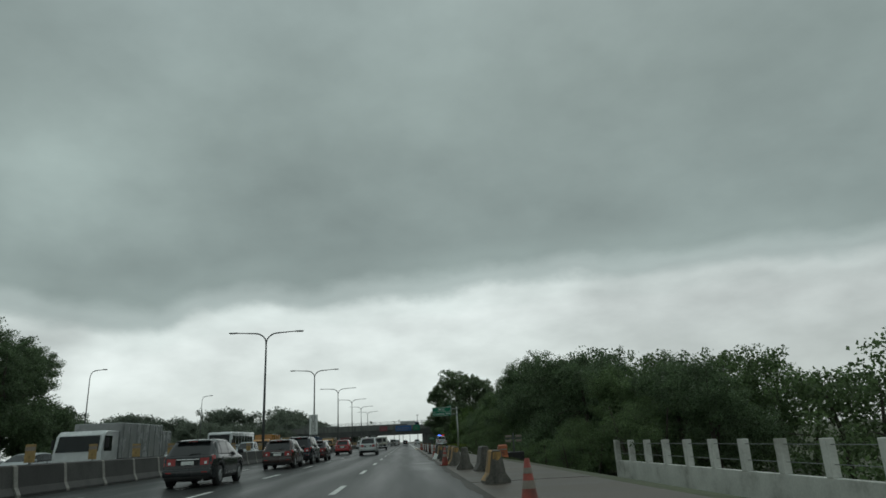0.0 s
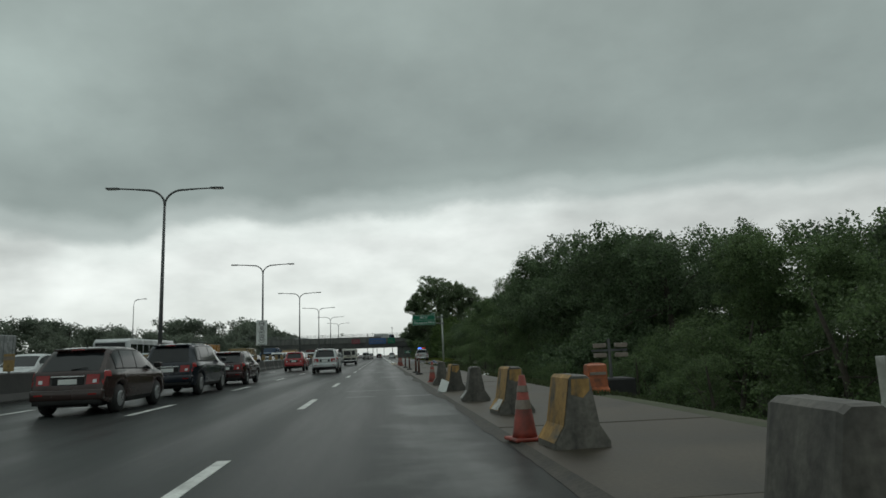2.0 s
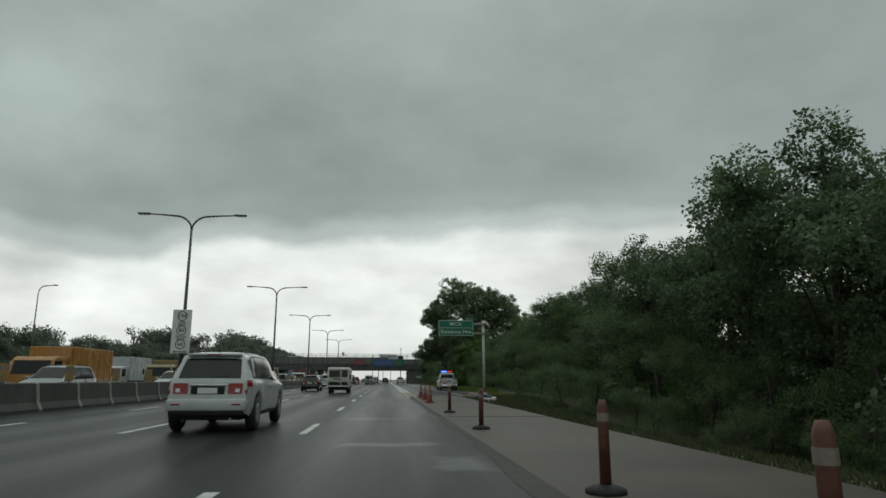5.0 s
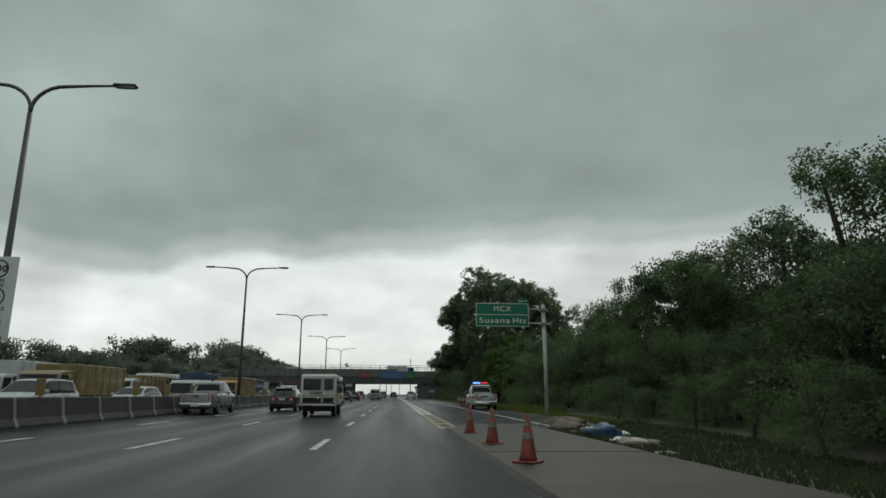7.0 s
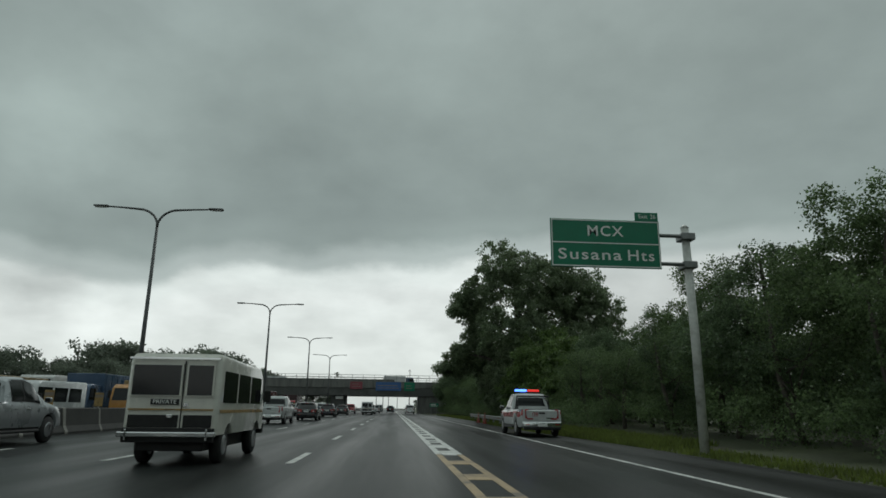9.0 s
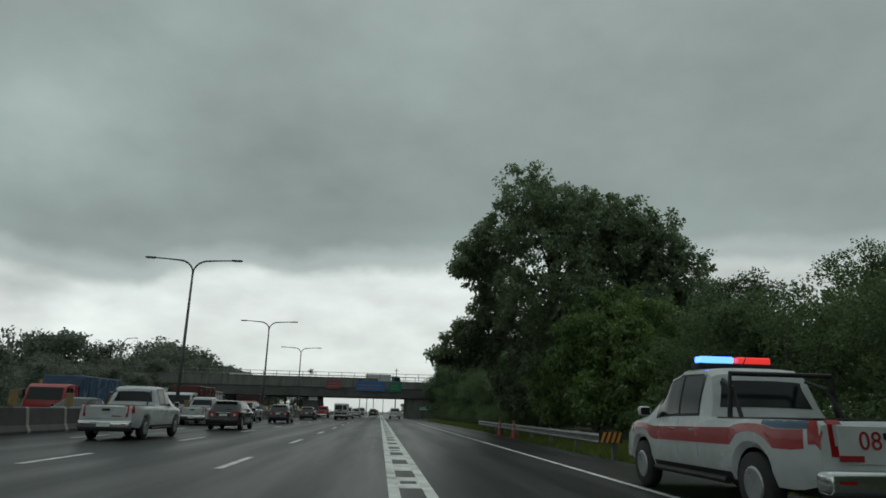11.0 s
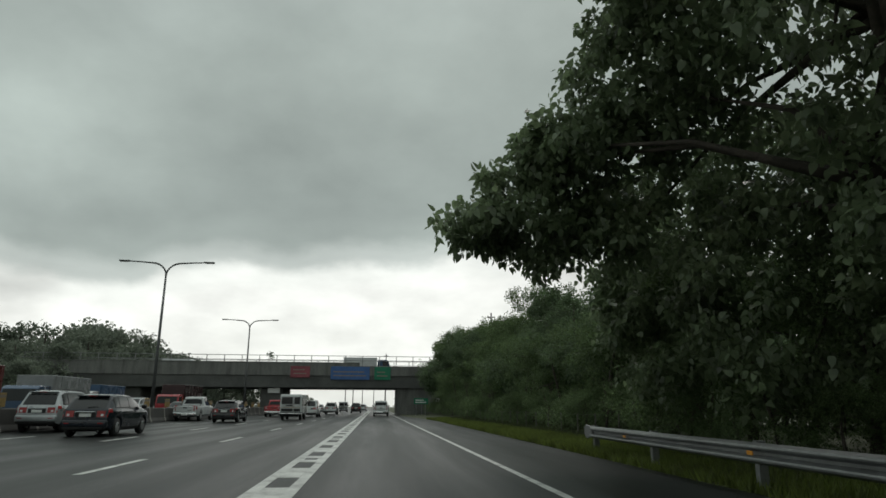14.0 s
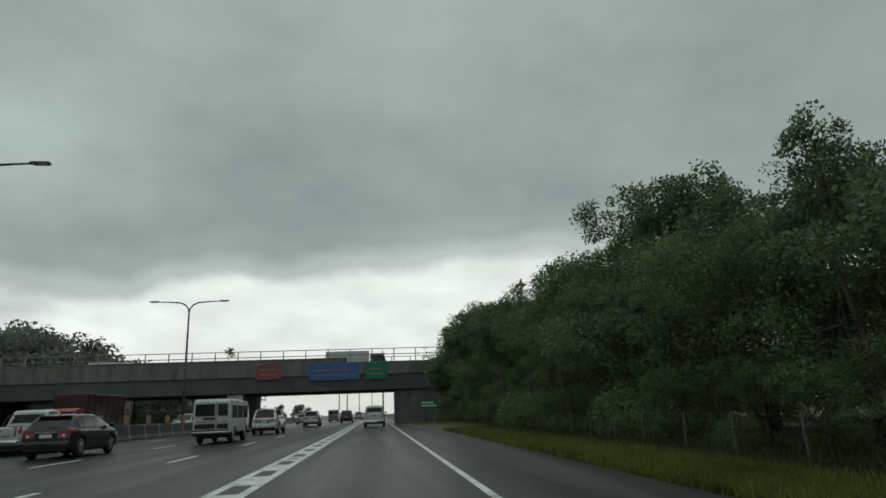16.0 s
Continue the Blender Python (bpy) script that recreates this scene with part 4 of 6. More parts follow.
for k in (1, 3, 4, 5):
    copy_thing(lamp1, pose(-37.5, 79 + 44.5 * k, 0.1))

# speed limit board on the second lamp
board = tagged(empty("speed_limit_sign"), "tall white speed limit board fixed to a lamp pole", "road sign")
YS = 93.08 - 0.2
part("panel", boxed(-13.35, -12.2, YS - 0.03, YS, 2.65, 5.35, 0.008), M["white_sign"], board)
for z in (3.0, 5.0):
    part("bracket", boxed(-12.9, -12.56, YS + 0.003, YS + 0.3, z - 0.03, z + 0.03), M["galv"], board)
for z, num, word in ((4.95, "100", "CARS\nJEEPS"), (4.05, "80", "TRUCKS\nBUSES"), (3.2, "60", "MINIMUM")):
    bm = bmesh.new()
    for k in range(28):
        a0, a1 = 2 * math.pi * k / 28, 2 * math.pi * (k + 1) / 28
        vs = [bm.verts.new((-12.775 + r * math.cos(a), YS - 0.034, z + r * math.sin(a))) for r, a in ((0.25, a0), (0.3, a0), (0.3, a1), (0.25, a1))]
        bm.faces.new(vs[::-1])
    part("ring", bm, M["black"], board)
    text_part(num, 0.3, M["black"], board, pose(-12.775, YS - 0.034, z, 90, 0, 0), bold=0.008)
    words = word.split("\n")
    for j, w_ in enumerate(words):
        text_part(w_, 0.16, M["black"], board, pose(-12.775, YS - 0.034, z - 0.46 + 0.08 * (len(words) - 1) - 0.16 * j, 90, 0, 0), bold=0.006)

# overhead exit sign on a cantilever post
gantry = tagged(empty("overhead_exit_sign"), "green overhead exit sign on a pale cantilever post", "road sign")
SX0, SX1, SZ0, SZ1, SY = 4.5, 7.62, 4.92, 6.30, 108.5
part("post", tube(bmesh.new(), [(8.6, SY + 0.4, -0.1), (8.6, SY + 0.4, 3), (8.55, SY + 0.4, 6.25)], [0.125, 0.12, 0.11], 12), M["pale_pole"], gantry, smooth=True)
part("post_cap", tube(bmesh.new(), [(8.55, SY + 0.4, 6.25), (8.55, SY + 0.4, 6.33)], [0.125, 0.05], 12), M["pale_pole"], gantry, smooth=True)
for z in (5.12, 5.95):
    part("arm", tube(bmesh.new(), [(SX0 + 0.3, SY + 0.14, z), (8.55, SY + 0.3, z + 0.02)], [0.045, 0.06], 8), M["galv"], gantry)
    part("clamp", boxed(8.36, 8.76, SY + 0.18, SY + 0.62, z - 0.09, z + 0.11, 0.02), M["galv"], gantry)
pan = part("sign_panel", boxed(SX0, SX1, SY, SY + 0.06, SZ0, SZ1, 0.01), M["green_sign"], gantry)
for a, b, c_, d_ in ((SX0 + 0.02, SX1 - 0.02, SZ1 - 0.05, SZ1 - 0.02), (SX0 + 0.02, SX1 - 0.02, SZ0 + 0.02, SZ0 + 0.05), (SX0 + 0.02, SX0 + 0.05, SZ0 + 0.05, SZ1 - 0.05), (SX1 - 0.05, SX1 - 0.02, SZ0 + 0.05, SZ1 - 0.05), (SX0 + 0.05, SX1 - 0.05, 5.60, 5.63)):
    part("border", boxed(a, b, SY - 0.008, SY - 0.002, c_, d_), M["white_sign"], pan)
text_part("MCX", 0.42, M["white_sign"], pan, pose((SX0 + SX1) / 2, SY - 0.006, 5.95, 90), width=1.02, bold=0.004)
text_part("Susana", 0.43, M["white_sign"], pan, pose((SX0 + SX1) / 2 - 0.465, SY - 0.006, 5.27, 90), width=1.79, bold=0.004)
text_part("Hts", 0.43, M["white_sign"], pan, pose((SX0 + SX1) / 2 + 0.985, SY - 0.006, 5.27, 90), width=0.75, bold=0.004)
tab = part("exit_tab", boxed(SX1 - 0.68, SX1 - 0.02, SY, SY + 0.05, SZ1 + 0.003, SZ1 + 0.25, 0.006), M["green_sign"], gantry)
text_part("Exit", 0.17, M["white_sign"], tab, pose(SX1 - 0.46, SY - 0.006, SZ1 + 0.125, 90))
text_part("26", 0.17, M["white_sign"], tab, pose(SX1 - 0.17, SY - 0.006, SZ1 + 0.125, 90))

# small green direction board before the overpass
small = tagged(empty("direction_sign"), "small green direction board on two posts", "road sign")
part("board", boxed(8.0, 9.85, 228, 228.05, 1.45, 2.2, 0.01), M["green_sign"], small)
for j in range(2):
    part("text_bar", boxed(8.2, 9.6 - 0.3 * j, 227.985, 227.997, 1.62 + 0.27 * j, 1.74 + 0.27 * j), M["white_sign"], small)
for x in (8.3, 9.5):
    part("post", tube(bmesh.new(), [(x, 228.1, -0.1), (x, 228.1, 2.1)], [0.05, 0.05], 8), M["galv"], small)
for x, yy in ((9.6, 236), (11.6, 233)):
    s_ = tagged(empty("plate_sign"), "small white plate on a post by the underpass", "road sign", "underpass plates")
    part("post", tube(bmesh.new(), [(x, yy, -0.1), (x, yy, 2.3)], [0.04, 0.04], 8), M["galv"], s_)
    part("plate", boxed(x - 0.25, x + 0.25, yy - 0.07, yy - 0.045, 1.8, 2.3, 0.005), M["white_sign"], s_)

for x, yy, h_ in ((5.2, 286, 12.5), (-3.2, 330, 12), (-6.0, 345, 12), (-1.5, 380, 12), (2.5, 400, 12), (17.2, 222, 12.6)):
    ob = tagged(empty("utility_pole"), "slender dark utility pole with a short crossarm", "utility pole", "utility poles")
    part("pole", tube(bmesh.new(), [(x, yy, -0.2), (x, yy, h_)], [0.15, 0.09], 8), M["pole"], ob, smooth=True)
    part("crossarm", boxed(x - 0.5, x + 0.5, yy - 0.06, yy + 0.06, h_ - 0.6, h_ - 0.48), M["bark"], ob)


# ================= construction apron, verge, barriers =================
apron = tagged(empty("concrete_apron"), "stained wet concrete apron slabs beside the lane", "pavement", kind="structure")
slab = mesh_of("slab", boxed(-1.60, 1.52, -2.242, 2.242, -0.1, 0.035, 0.012), M["concrete"])
for i in range(27):
    y = -26 + 4.5 * i
    if y < 93:
        d = new("slab", slab)
        d.parent = apron
        d.location = (3.15 + 0.01 * ((i * 7) % 3), y, 0.004 * ((i * 5) % 3))
bm = bmesh.new()
vs = [bm.verts.new(p) for p in ((1.72, 93.3, 0.036), (4.66, 93.3, 0.036), (4.9, 96.5, 0.02), (2.7, 96.2, 0.03))]
lo = [bm.verts.new((v.co.x, v.co.y, -0.1)) for v in vs]
bm.faces.new(vs)
for k in range(4):
    bm.faces.new((vs[k], lo[k], lo[(k + 1) % 4], vs[(k + 1) % 4]))
bmesh.ops.recalc_face_normals(bm, faces=bm.faces)
part("slab", bm, M["concrete"], apron)
# silt washed against the edge of the slabs
bm = bmesh.new()
strip = []
for i in range(420):
    y = -20 + 0.27 * i
    w = 0.06 + 0.22 * max(0, noise.noise(Vector((1.7, y * 0.35, 0))) + 0.35) + 0.05 * noise.noise(Vector((5, y * 1.9, 0)))
    strip.append([bm.verts.new(p) for p in ((1.555 - w, y, 0.004), (1.555 - w * 0.45, y, 0.02), (1.553, y, 0.038), (1.572 + 0.06 * w, y, 0.047))])
for a, b in zip(strip, strip[1:]):
    for k in range(3):
        bm.faces.new((a[k], a[k + 1], b[k + 1], b[k]))
tagged(part("silt", bm, M["silt"]), "brown silt washed against the edge of the concrete apron", "silt", kind="stuff")

# median barrier of precast units
JER = [(-0.30, 0), (-0.30, 0.08), (-0.19, 0.30), (-0.11, 0.92), (-0.07, 0.96), (0.07, 0.96), (0.11, 0.92), (0.19, 0.30), (0.30, 0.08), (0.30, 0)]


def jersey(length, h=1.0, w=1.0):
    """A precast barrier that runs along y."""
    bm = bmesh.new()
    rings = []
    for y, s in ((-length / 2, 0.95), (-length / 2 + 0.04, 1), (length / 2 - 0.04, 1), (length / 2, 0.95)):
        rings.append([bm.verts.new((x * w * s, y, z * h * (0.985 if s < 1 else 1))) for x, z in JER])
    n = len(JER)
    for a, b in zip(rings, rings[1:]):
        for k in range(n):
            bm.faces.new((a[k], a[(k + 1) % n], b[(k + 1) % n], b[k]))
    bm.faces.new(rings[0][::-1])
    bm.faces.new(rings[-1])
    bmesh.ops.recalc_face_normals(bm, faces=bm.faces)
    return bm


unit_mesh = mesh_of("barrier_unit", jersey(2.92), M["median"])
joint_mesh = mesh_of("joint", jersey(0.22, 1.005, 1.1), M["joint"])
rb = random.Random(8)
for i in range(112):
    d = new("barrier_unit", unit_mesh)
    d.matrix_basis = pose(-12.2 + rb.uniform(-0.02, 0.02), 14 + 3.0 * i, 0.0, 0, 0, rb.uniform(-0.4, 0.4))
    tagged(d, "grimy precast concrete median barrier unit", "barrier", "median barrier units")
    jt = new("joint", joint_mesh)
    jt.parent = d
    jt.location = (0, -1.46, 0)


def marker():
    ob = tagged(empty("delineator"), "faded yellow delineator plate on the median barrier", "delineator", "median delineators")
    part("post", boxed(-0.03, 0.03, -0.03, 0.03, 0.0, 0.5), M["galv"], ob)
    part("plate", boxed(-0.17, 0.17, -0.05, -0.03, 0.05, 0.62, 0.008), M["yellow"], ob)
    part("band", boxed(-0.16, 0.16, -0.056, -0.051, 0.42, 0.54), M["reflect"], ob)
    return ob


mk = marker()
mk.location = (-12.2, 22.5, 0.96)
for i in range(1, 50):
    copy_thing(mk, pose(-12.2, 22.5 + 4.27 * i + rb.uniform(-0.2, 0.2), 0.96, 0, 0, rb.uniform(-8, 8)))

# loose barrier blocks along the apron
blk = mesh_of("barrier_block", jersey(0.64, 0.79, 1.05), M["barrier"])
face = bmesh.new()
prof_ = [(-0.319, 0.064), (-0.204, 0.238), (-0.120, 0.727), (-0.078, 0.764)]
rows_ = [[face.verts.new((x, y, z)) for x, z in prof_] for y in (-0.300, -0.12, 0.06, 0.285)]
for r0, r1 in zip(rows_, rows_[1:]):
    for k in range(3):
        face.faces.new((r0[k], r1[k], r1[k + 1], r0[k + 1]))
band = [face.verts.new(p) for p in ((-0.108, -0.326, 0.56), (0.02, -0.326, 0.52), (0.10, -0.326, 0.60), (0.098, -0.326, 0.72), (-0.098, -0.326, 0.72))]
face.faces.new(band)
face = mesh_of("painted_flank", face, M["block_paint"])
flank = bmesh.new()
for a, b in (((-0.318, 0.075), (-0.206, 0.236)),):
    ring = [flank.verts.new(p) for p in ((a[0] - 0.006, 0.16, a[1]), (a[0] - 0.006, -0.28, a[1]), (b[0] - 0.006, -0.25, b[1]), (b[0] - 0.006, 0.02, b[1]))]
    flank.faces.new(ring[::-1])
flank = mesh_of("chipped_flank", flank, M["chipped"])
for x, y, r_, sc, paint_, chip in ((2.15, 16.3, 3, 1.0, 1, 0), (2.6, 22.5, 5, 1.04, 0, 0), (2.12, 24.3, -5, 1.0, 0, 1), (2.08, 28.4, 3, 1.0, 1, 0), (2.2, 32.3, 4, 1.02, 1, 1),
                                   (2.03, 35.4, -3, 0.96, 0, 1), (2.03, 39.4, 4, 0.96, 1, 0), (2.05, 43.2, -4, 1.0, 0, 0)):
    d = new("concrete_barrier_block", blk)
    d.matrix_basis = pose(x, y, 0.035, 0, 0, r_) @ Matrix.Diagonal((sc, sc, sc, 1))
    tagged(d, "grimy concrete barrier block with worn ochre paint" if paint_ else "stained grey concrete barrier block on the apron edge", "barrier", "apron barrier blocks")
    if paint_:
        o_ = new("painted_flank", face)
        o_.parent = d
    if chip:
        o_ = new("chipped_flank", flank)
        o_.parent = d


def plastic_barrier(label, k):
    ob = tagged(empty("plastic_barrier"), label, "barrier")
    body = bmesh.new()
    prism(body, [(-0.22, 0), (0.22, 0), (0.22, 0.12), (0.15, 0.2), (0.12, 0.95), (0.07, 1.0), (-0.07, 1.0), (-0.12, 0.95), (-0.15, 0.2), (-0.22, 0.12)], -0.24, 0.24, 0.03)
    part("body", body, M[k], ob)
    part("cap", boxed(-0.14, 0.14, -0.05, 0.05, 1.0, 1.03, 0.008), M[k], ob)
    part("band", boxed(-0.2, 0.2, -0.165, -0.14, 0.62, 0.72), M["reflect"], ob)
    return ob


o_ = plastic_barrier("orange water-filled barrier on the apron", "orange")
o_.matrix_basis = pose(5.4, 37.3, -0.05, 0, 0, 3)
o_.scale = (1.05, 1.2, 0.72)
tagged(part("fallen_panel", boxed(-0.11, 0.11, -0.02, 0.02, 0, 0.36, 0.004), M["white_sign"]), "small white panel leaning by a barrier", "panel").matrix_basis = pose(1.62, 38.85, 0.03, -20, 24, 6)


def cone(label, h=0.75):
    ob = tagged(empty("traffic_cone"), label, "traffic cone", "traffic cones")
    part("base", boxed(-0.19, 0.19, -0.19, 0.19, 0, 0.04, 0.012), M["cone"], ob)
    part("body", tube(bmesh.new(), [(0, 0, 0.04), (0, 0, 0.1), (0, 0, h)], [0.15, 0.135, 0.035], 14), M["cone"], ob, smooth=True)
    for a, b in ((0.48, 0.62), (0.74, 0.84)):
        ra, rb_ = 0.135 - 0.1 * (a * h - 0.1) / (h - 0.1), 0.135 - 0.1 * (b * h - 0.1) / (h - 0.1)
        part("reflective_band", tube(bmesh.new(), [(0, 0, a * h), (0, 0, b * h)], [ra + 0.004, rb_ + 0.004], 14, False), M["reflect"], ob, smooth=True)
    return ob


c0 = cone("dirty red traffic cone with reflective bands on the apron")
c0.location = (2.0, 90.4, 0.035)
for x, y in ((2.0, 86.2), (1.98, 82.3), (1.66, 28.95), (1.9, 45.3), (1.66, 9.2)):
    copy_thing(c0, pose(x, y, 0.035, 0, 0, rb.uniform(0, 90)))


def bollard():
    ob = tagged(empty("bollard"), "thin red flexible bollard on a black rubber foot", "bollard", "red bollards")
    part("foot", tube(bmesh.new(), [(0, 0, 0), (0, 0, 0.05), (0, 0, 0.09)], [0.2, 0.19, 0.08], 14), M["rubber"], ob, smooth=True)
    part("post", tube(bmesh.new(), [(0, 0, 0.08), (0, 0, 0.8), (0, 0, 0.86)], [0.055, 0.05, 0.03], 12), M["post_red"], ob, smooth=True)
    part("band", tube(bmesh.new(), [(0, 0, 0.66), (0, 0, 0.74)], [0.0575, 0.0565], 12, False), M["reflect"], ob, smooth=True)
    return ob


b0 = bollard()
b0.location = (1.98, 54.8, 0.035)
for x, y in ((2.0, 58.0), (2.0, 66.0), (2.0, 73)):
    copy_thing(b0, pose(x, y, 0.035))
for x, y in ((7.45, 146.3), (7.5, 142.9)):
    cr = cone("tall dirty orange traffic cone in the grass before the guardrail", 0.84)
    cr.location = (x, y, 0.0)

# portable lamp tower on the apron
tower = tagged(empty("portable_light_tower"), "dark portable light tower with four pale lamp heads", "light tower")
part("cart", boxed(5.75, 6.75, 38.0, 39.0, -0.35, 0.25, 0.04), M["plastic"], tower)
part("mast", tube(bmesh.new(), [(6.25, 38.5, 0.2), (6.25, 38.5, 1.3)], [0.05, 0.04], 8), M["pole"], tower)
for dx in (-0.3, 0.3):
    for z in (0.86, 1.12):
        part("lamp_head", boxed(6.25 + dx - 0.17, 6.25 + dx + 0.17, 38.36, 38.46, z - 0.06, z + 0.06, 0.01), M["reflect"], tower)
part("crossbar", boxed(5.75, 6.75, 38.47, 38.52, 0.96, 1.02), M["pole"], tower)

# white wall with posts below the apron
fence = tagged(empty("boundary_wall"), "low white rendered wall with square posts and mesh", "wall")
WX = 11.0
zb = -2.0
part("wall_base", boxed(WX, WX + 0.2, 12, 34.8, zb - 0.3, zb + 1.66, 0.015), M["wall"], fence)
for i in range(10):
    y = 34.6 - 2.2 * i
    part("post", boxed(WX - 0.03, WX + 0.23, y - 0.14, y + 0.14, zb + 1.661, zb + 2.66, 0.015), M["wall"], fence)
    if i < 9:
        for z in (zb + 2.0, zb + 2.5):
            part("wire", tube(bmesh.new(), [(WX + 0.1, y - 2.06, z), (WX + 0.1, y - 0.13, z)], [0.012, 0.012], 5), M["galv"], fence)

# heaps of sacking and tarpaulin


def heap(name, label, k, x, y, w, l, h, seed):
    rng = random.Random(seed)
    bm = bmesh.new()
    bmesh.ops.create_icosphere(bm, subdivisions=3, radius=1)
    for v in bm.verts:
        p = v.co.copy()
        n = noise.noise(p * 1.6 + Vector((seed, 0, 0))) * 0.5 + noise.noise(p * 4 + Vector((0, seed, 0))) * 0.22
        v.co = Vector((p.x * w * (1 + n), p.y * l * (1 + n), max(p.z, -0.15) * h * (1 + 0.9 * n)))
    ob = tagged(part(name, bm, M[k], smooth=True), label, "heap")
    ob.matrix_basis = pose(x, y, ground_z(x, y) + 0.08 * h, 0, 0, rng.uniform(0, 90))
    return ob


heap("tarpaulin", "crumpled blue tarpaulin lying on the verge", "tarp_blue", 5.6, 89.6, 0.45, 0.6, 0.3, 3)
heap("sacking", "muddy tan sacking heaped on the verge", "tarp_tan", 5.5, 93.4, 0.5, 0.7, 0.26, 4)
heap("sacking", "muddy tan sacking heaped by the exit lane", "tarp_tan", 6.4, 96.4, 0.6, 0.9, 0.28, 5)
heap("sacking", "pale torn sacking at the apron edge", "reflect", 5.3, 86.4, 0.3, 0.5, 0.16, 6)

for i, (x, y, w_, k) in enumerate(((5.05, 84.2, 0.14, "reflect"), (5.3, 87.6, 0.2, "white_sign"), (5.75, 88.4, 0.16, "reflect"), (6.2, 90.2, 0.2, "white_sign"), (5.2, 91.2, 0.13, "tarp_tan"),
                                    (5.9, 92.1, 0.22, "reflect"), (6.5, 93.6, 0.16, "white_sign"), (5.1, 95.0, 0.15, "tarp_tan"), (6.9, 95.2, 0.2, "reflect"), (4.95, 51.5, 0.16, "white_sign"), (5.2, 55.0, 0.2, "reflect"))):
    heap("plastic_scrap", "crumpled pale plastic scrap lying on the verge", k, x, y, w_, w_ * 1.5, w_ * 0.5, 30 + i)

# guardrail with a striped end
rail = tagged(empty("guardrail"), "galvanised steel guardrail with a striped end panel", "guardrail")
RA, RBB = Vector((7.5, 129.6, 0)), Vector((8.55, 159.6, 0))


def wbeam(a, b):
    bm = bmesh.new()
    prof = [(0, 0.35), (0.075, 0.385), (0.08, 0.41), (0.075, 0.43), (-0.01, 0.47), (-0.01, 0.51), (0.075, 0.55), (0.08, 0.57), (0.075, 0.595), (0, 0.63)]
    rows = []
    n = 16
    for i in range(n + 1):
        p = a.lerp(b, i / n)
        rows.append([bm.verts.new((p.x - 0.1 - dx, p.y, z)) for dx, z in prof] + [bm.verts.new((p.x - 0.088 - dx, p.y, z)) for dx, z in prof[::-1]])
    m_ = len(rows[0])
    for r0, r1 in zip(rows, rows[1:]):
        for k in range(m_):
            bm.faces.new((r0[k], r0[(k + 1) % m_], r1[(k + 1) % m_], r1[k]))
    bm.faces.new(rows[0][::-1])
    bm.faces.new(rows[-1])
    bmesh.ops.recalc_face_normals(bm, faces=bm.faces)
    return bm


part("beam", wbeam(RA, RBB), M["galv"], rail)
for i in range(9):
    p = RA.lerp(RBB, i / 8)
    part("post", boxed(p.x - 0.08, p.x + 0.06, p.y - 0.05, p.y + 0.05, -0.2, 0.65, 0.008), M["galv"], rail)
bm = bmesh.new()
prism(bm, [(159.55, 0.36), (160.0, 0.33), (160.12, 0.41), (160.12, 0.59), (160.0, 0.66), (159.55, 0.62)], 8.41, 8.47, 0.01)
part("bent_end", bm, M["galv"], rail)
for i in range(6):
    p = RA.lerp(RBB, (i + 0.5) / 6)
    part("reflector", boxed(p.x - 0.17, p.x - 0.152, p.y - 0.07, p.y + 0.07, 0.46, 0.52, 0.004), M["amber"], rail)
hz = part("hazard_panel", boxed(7.02, 7.66, 129.42, 129.46, 0.42, 0.71, 0.005), M["black"], rail, "black and orange striped end panel")
for j in range(4):
    bm = bmesh.new()
    x = 7.04 + 0.145 * j
    bm.faces.new([bm.verts.new(p) for p in ((x, 129.415, 0.43), (x + 0.075, 129.415, 0.43), (min(7.65, x + 0.18), 129.415, 0.70), (x + 0.105, 129.415, 0.70))])
    part("stripe", bm, M["hazard"], hz)

# grass on the verge of the exit lane
rg = np.random.default_rng(77)


def grass_patch(name, n, x0, x1, y0, y1, h, k="grass", label="bright green unmown grass on the verge"):
    x = x0 + (x1 - x0) * rg.random(n) ** 1.1
    y = y0 + (y1 - y0) * rg.random(n)
    off = np.array([a > right_edge(b)[1] + 0.12 for a, b in zip(x, y)])
    x, y = x[off], y[off]
    n = len(x)
    z = np.array([ground_z(a, b) for a, b in zip(x, y)])
    a = rg.uniform(0, 6.28, n)
    hh = h * rg.uniform(0.5, 1.4, n)
    w = 0.018 + 0.012 * rg.random(n)
    v = np.empty((n, 3, 3))
    v[:, 0] = np.stack([x - w * np.cos(a), y - w * np.sin(a), z], 1)
    v[:, 1] = np.stack([x + w * np.cos(a), y + w * np.sin(a), z], 1)
    v[:, 2] = np.stack([x + hh * 0.45 * np.cos(a * 3), y + hh * 0.45 * np.sin(a * 3), z + hh], 1)
    me = bpy.data.meshes.new(name)
    me.from_pydata(v.reshape(-1, 3).tolist(), [], np.arange(3 * n).reshape(-1, 3).tolist())
    me.materials.append(M[k])
    return tagged(new(name, me), label, "grass", kind="stuff")


grass_patch("grass", 24000, 7.4, 10.6, 112, 142, 0.2)
grass_patch("grass", 52000, 7.93, 9.9, 142, 206, 0.16)
grass_patch("grass", 24000, 7.97, 9.7, 158, 186, 0.18)
grass_patch("grass", 14000, 5.0, 9.5, 97, 118, 0.12)
# verge strips whose shade is in the blade colour
grass_patch("grass", 40000, 4.8, 9.6, 36, 98, 0.1, "verge", "grass beside the concrete apron, coloured dark for shade")
grass_patch("grass", 16000, 9.5, 11.6, 148, 204, 0.2, "verge", "grass under the edge of the tree belt, coloured dark for shade")

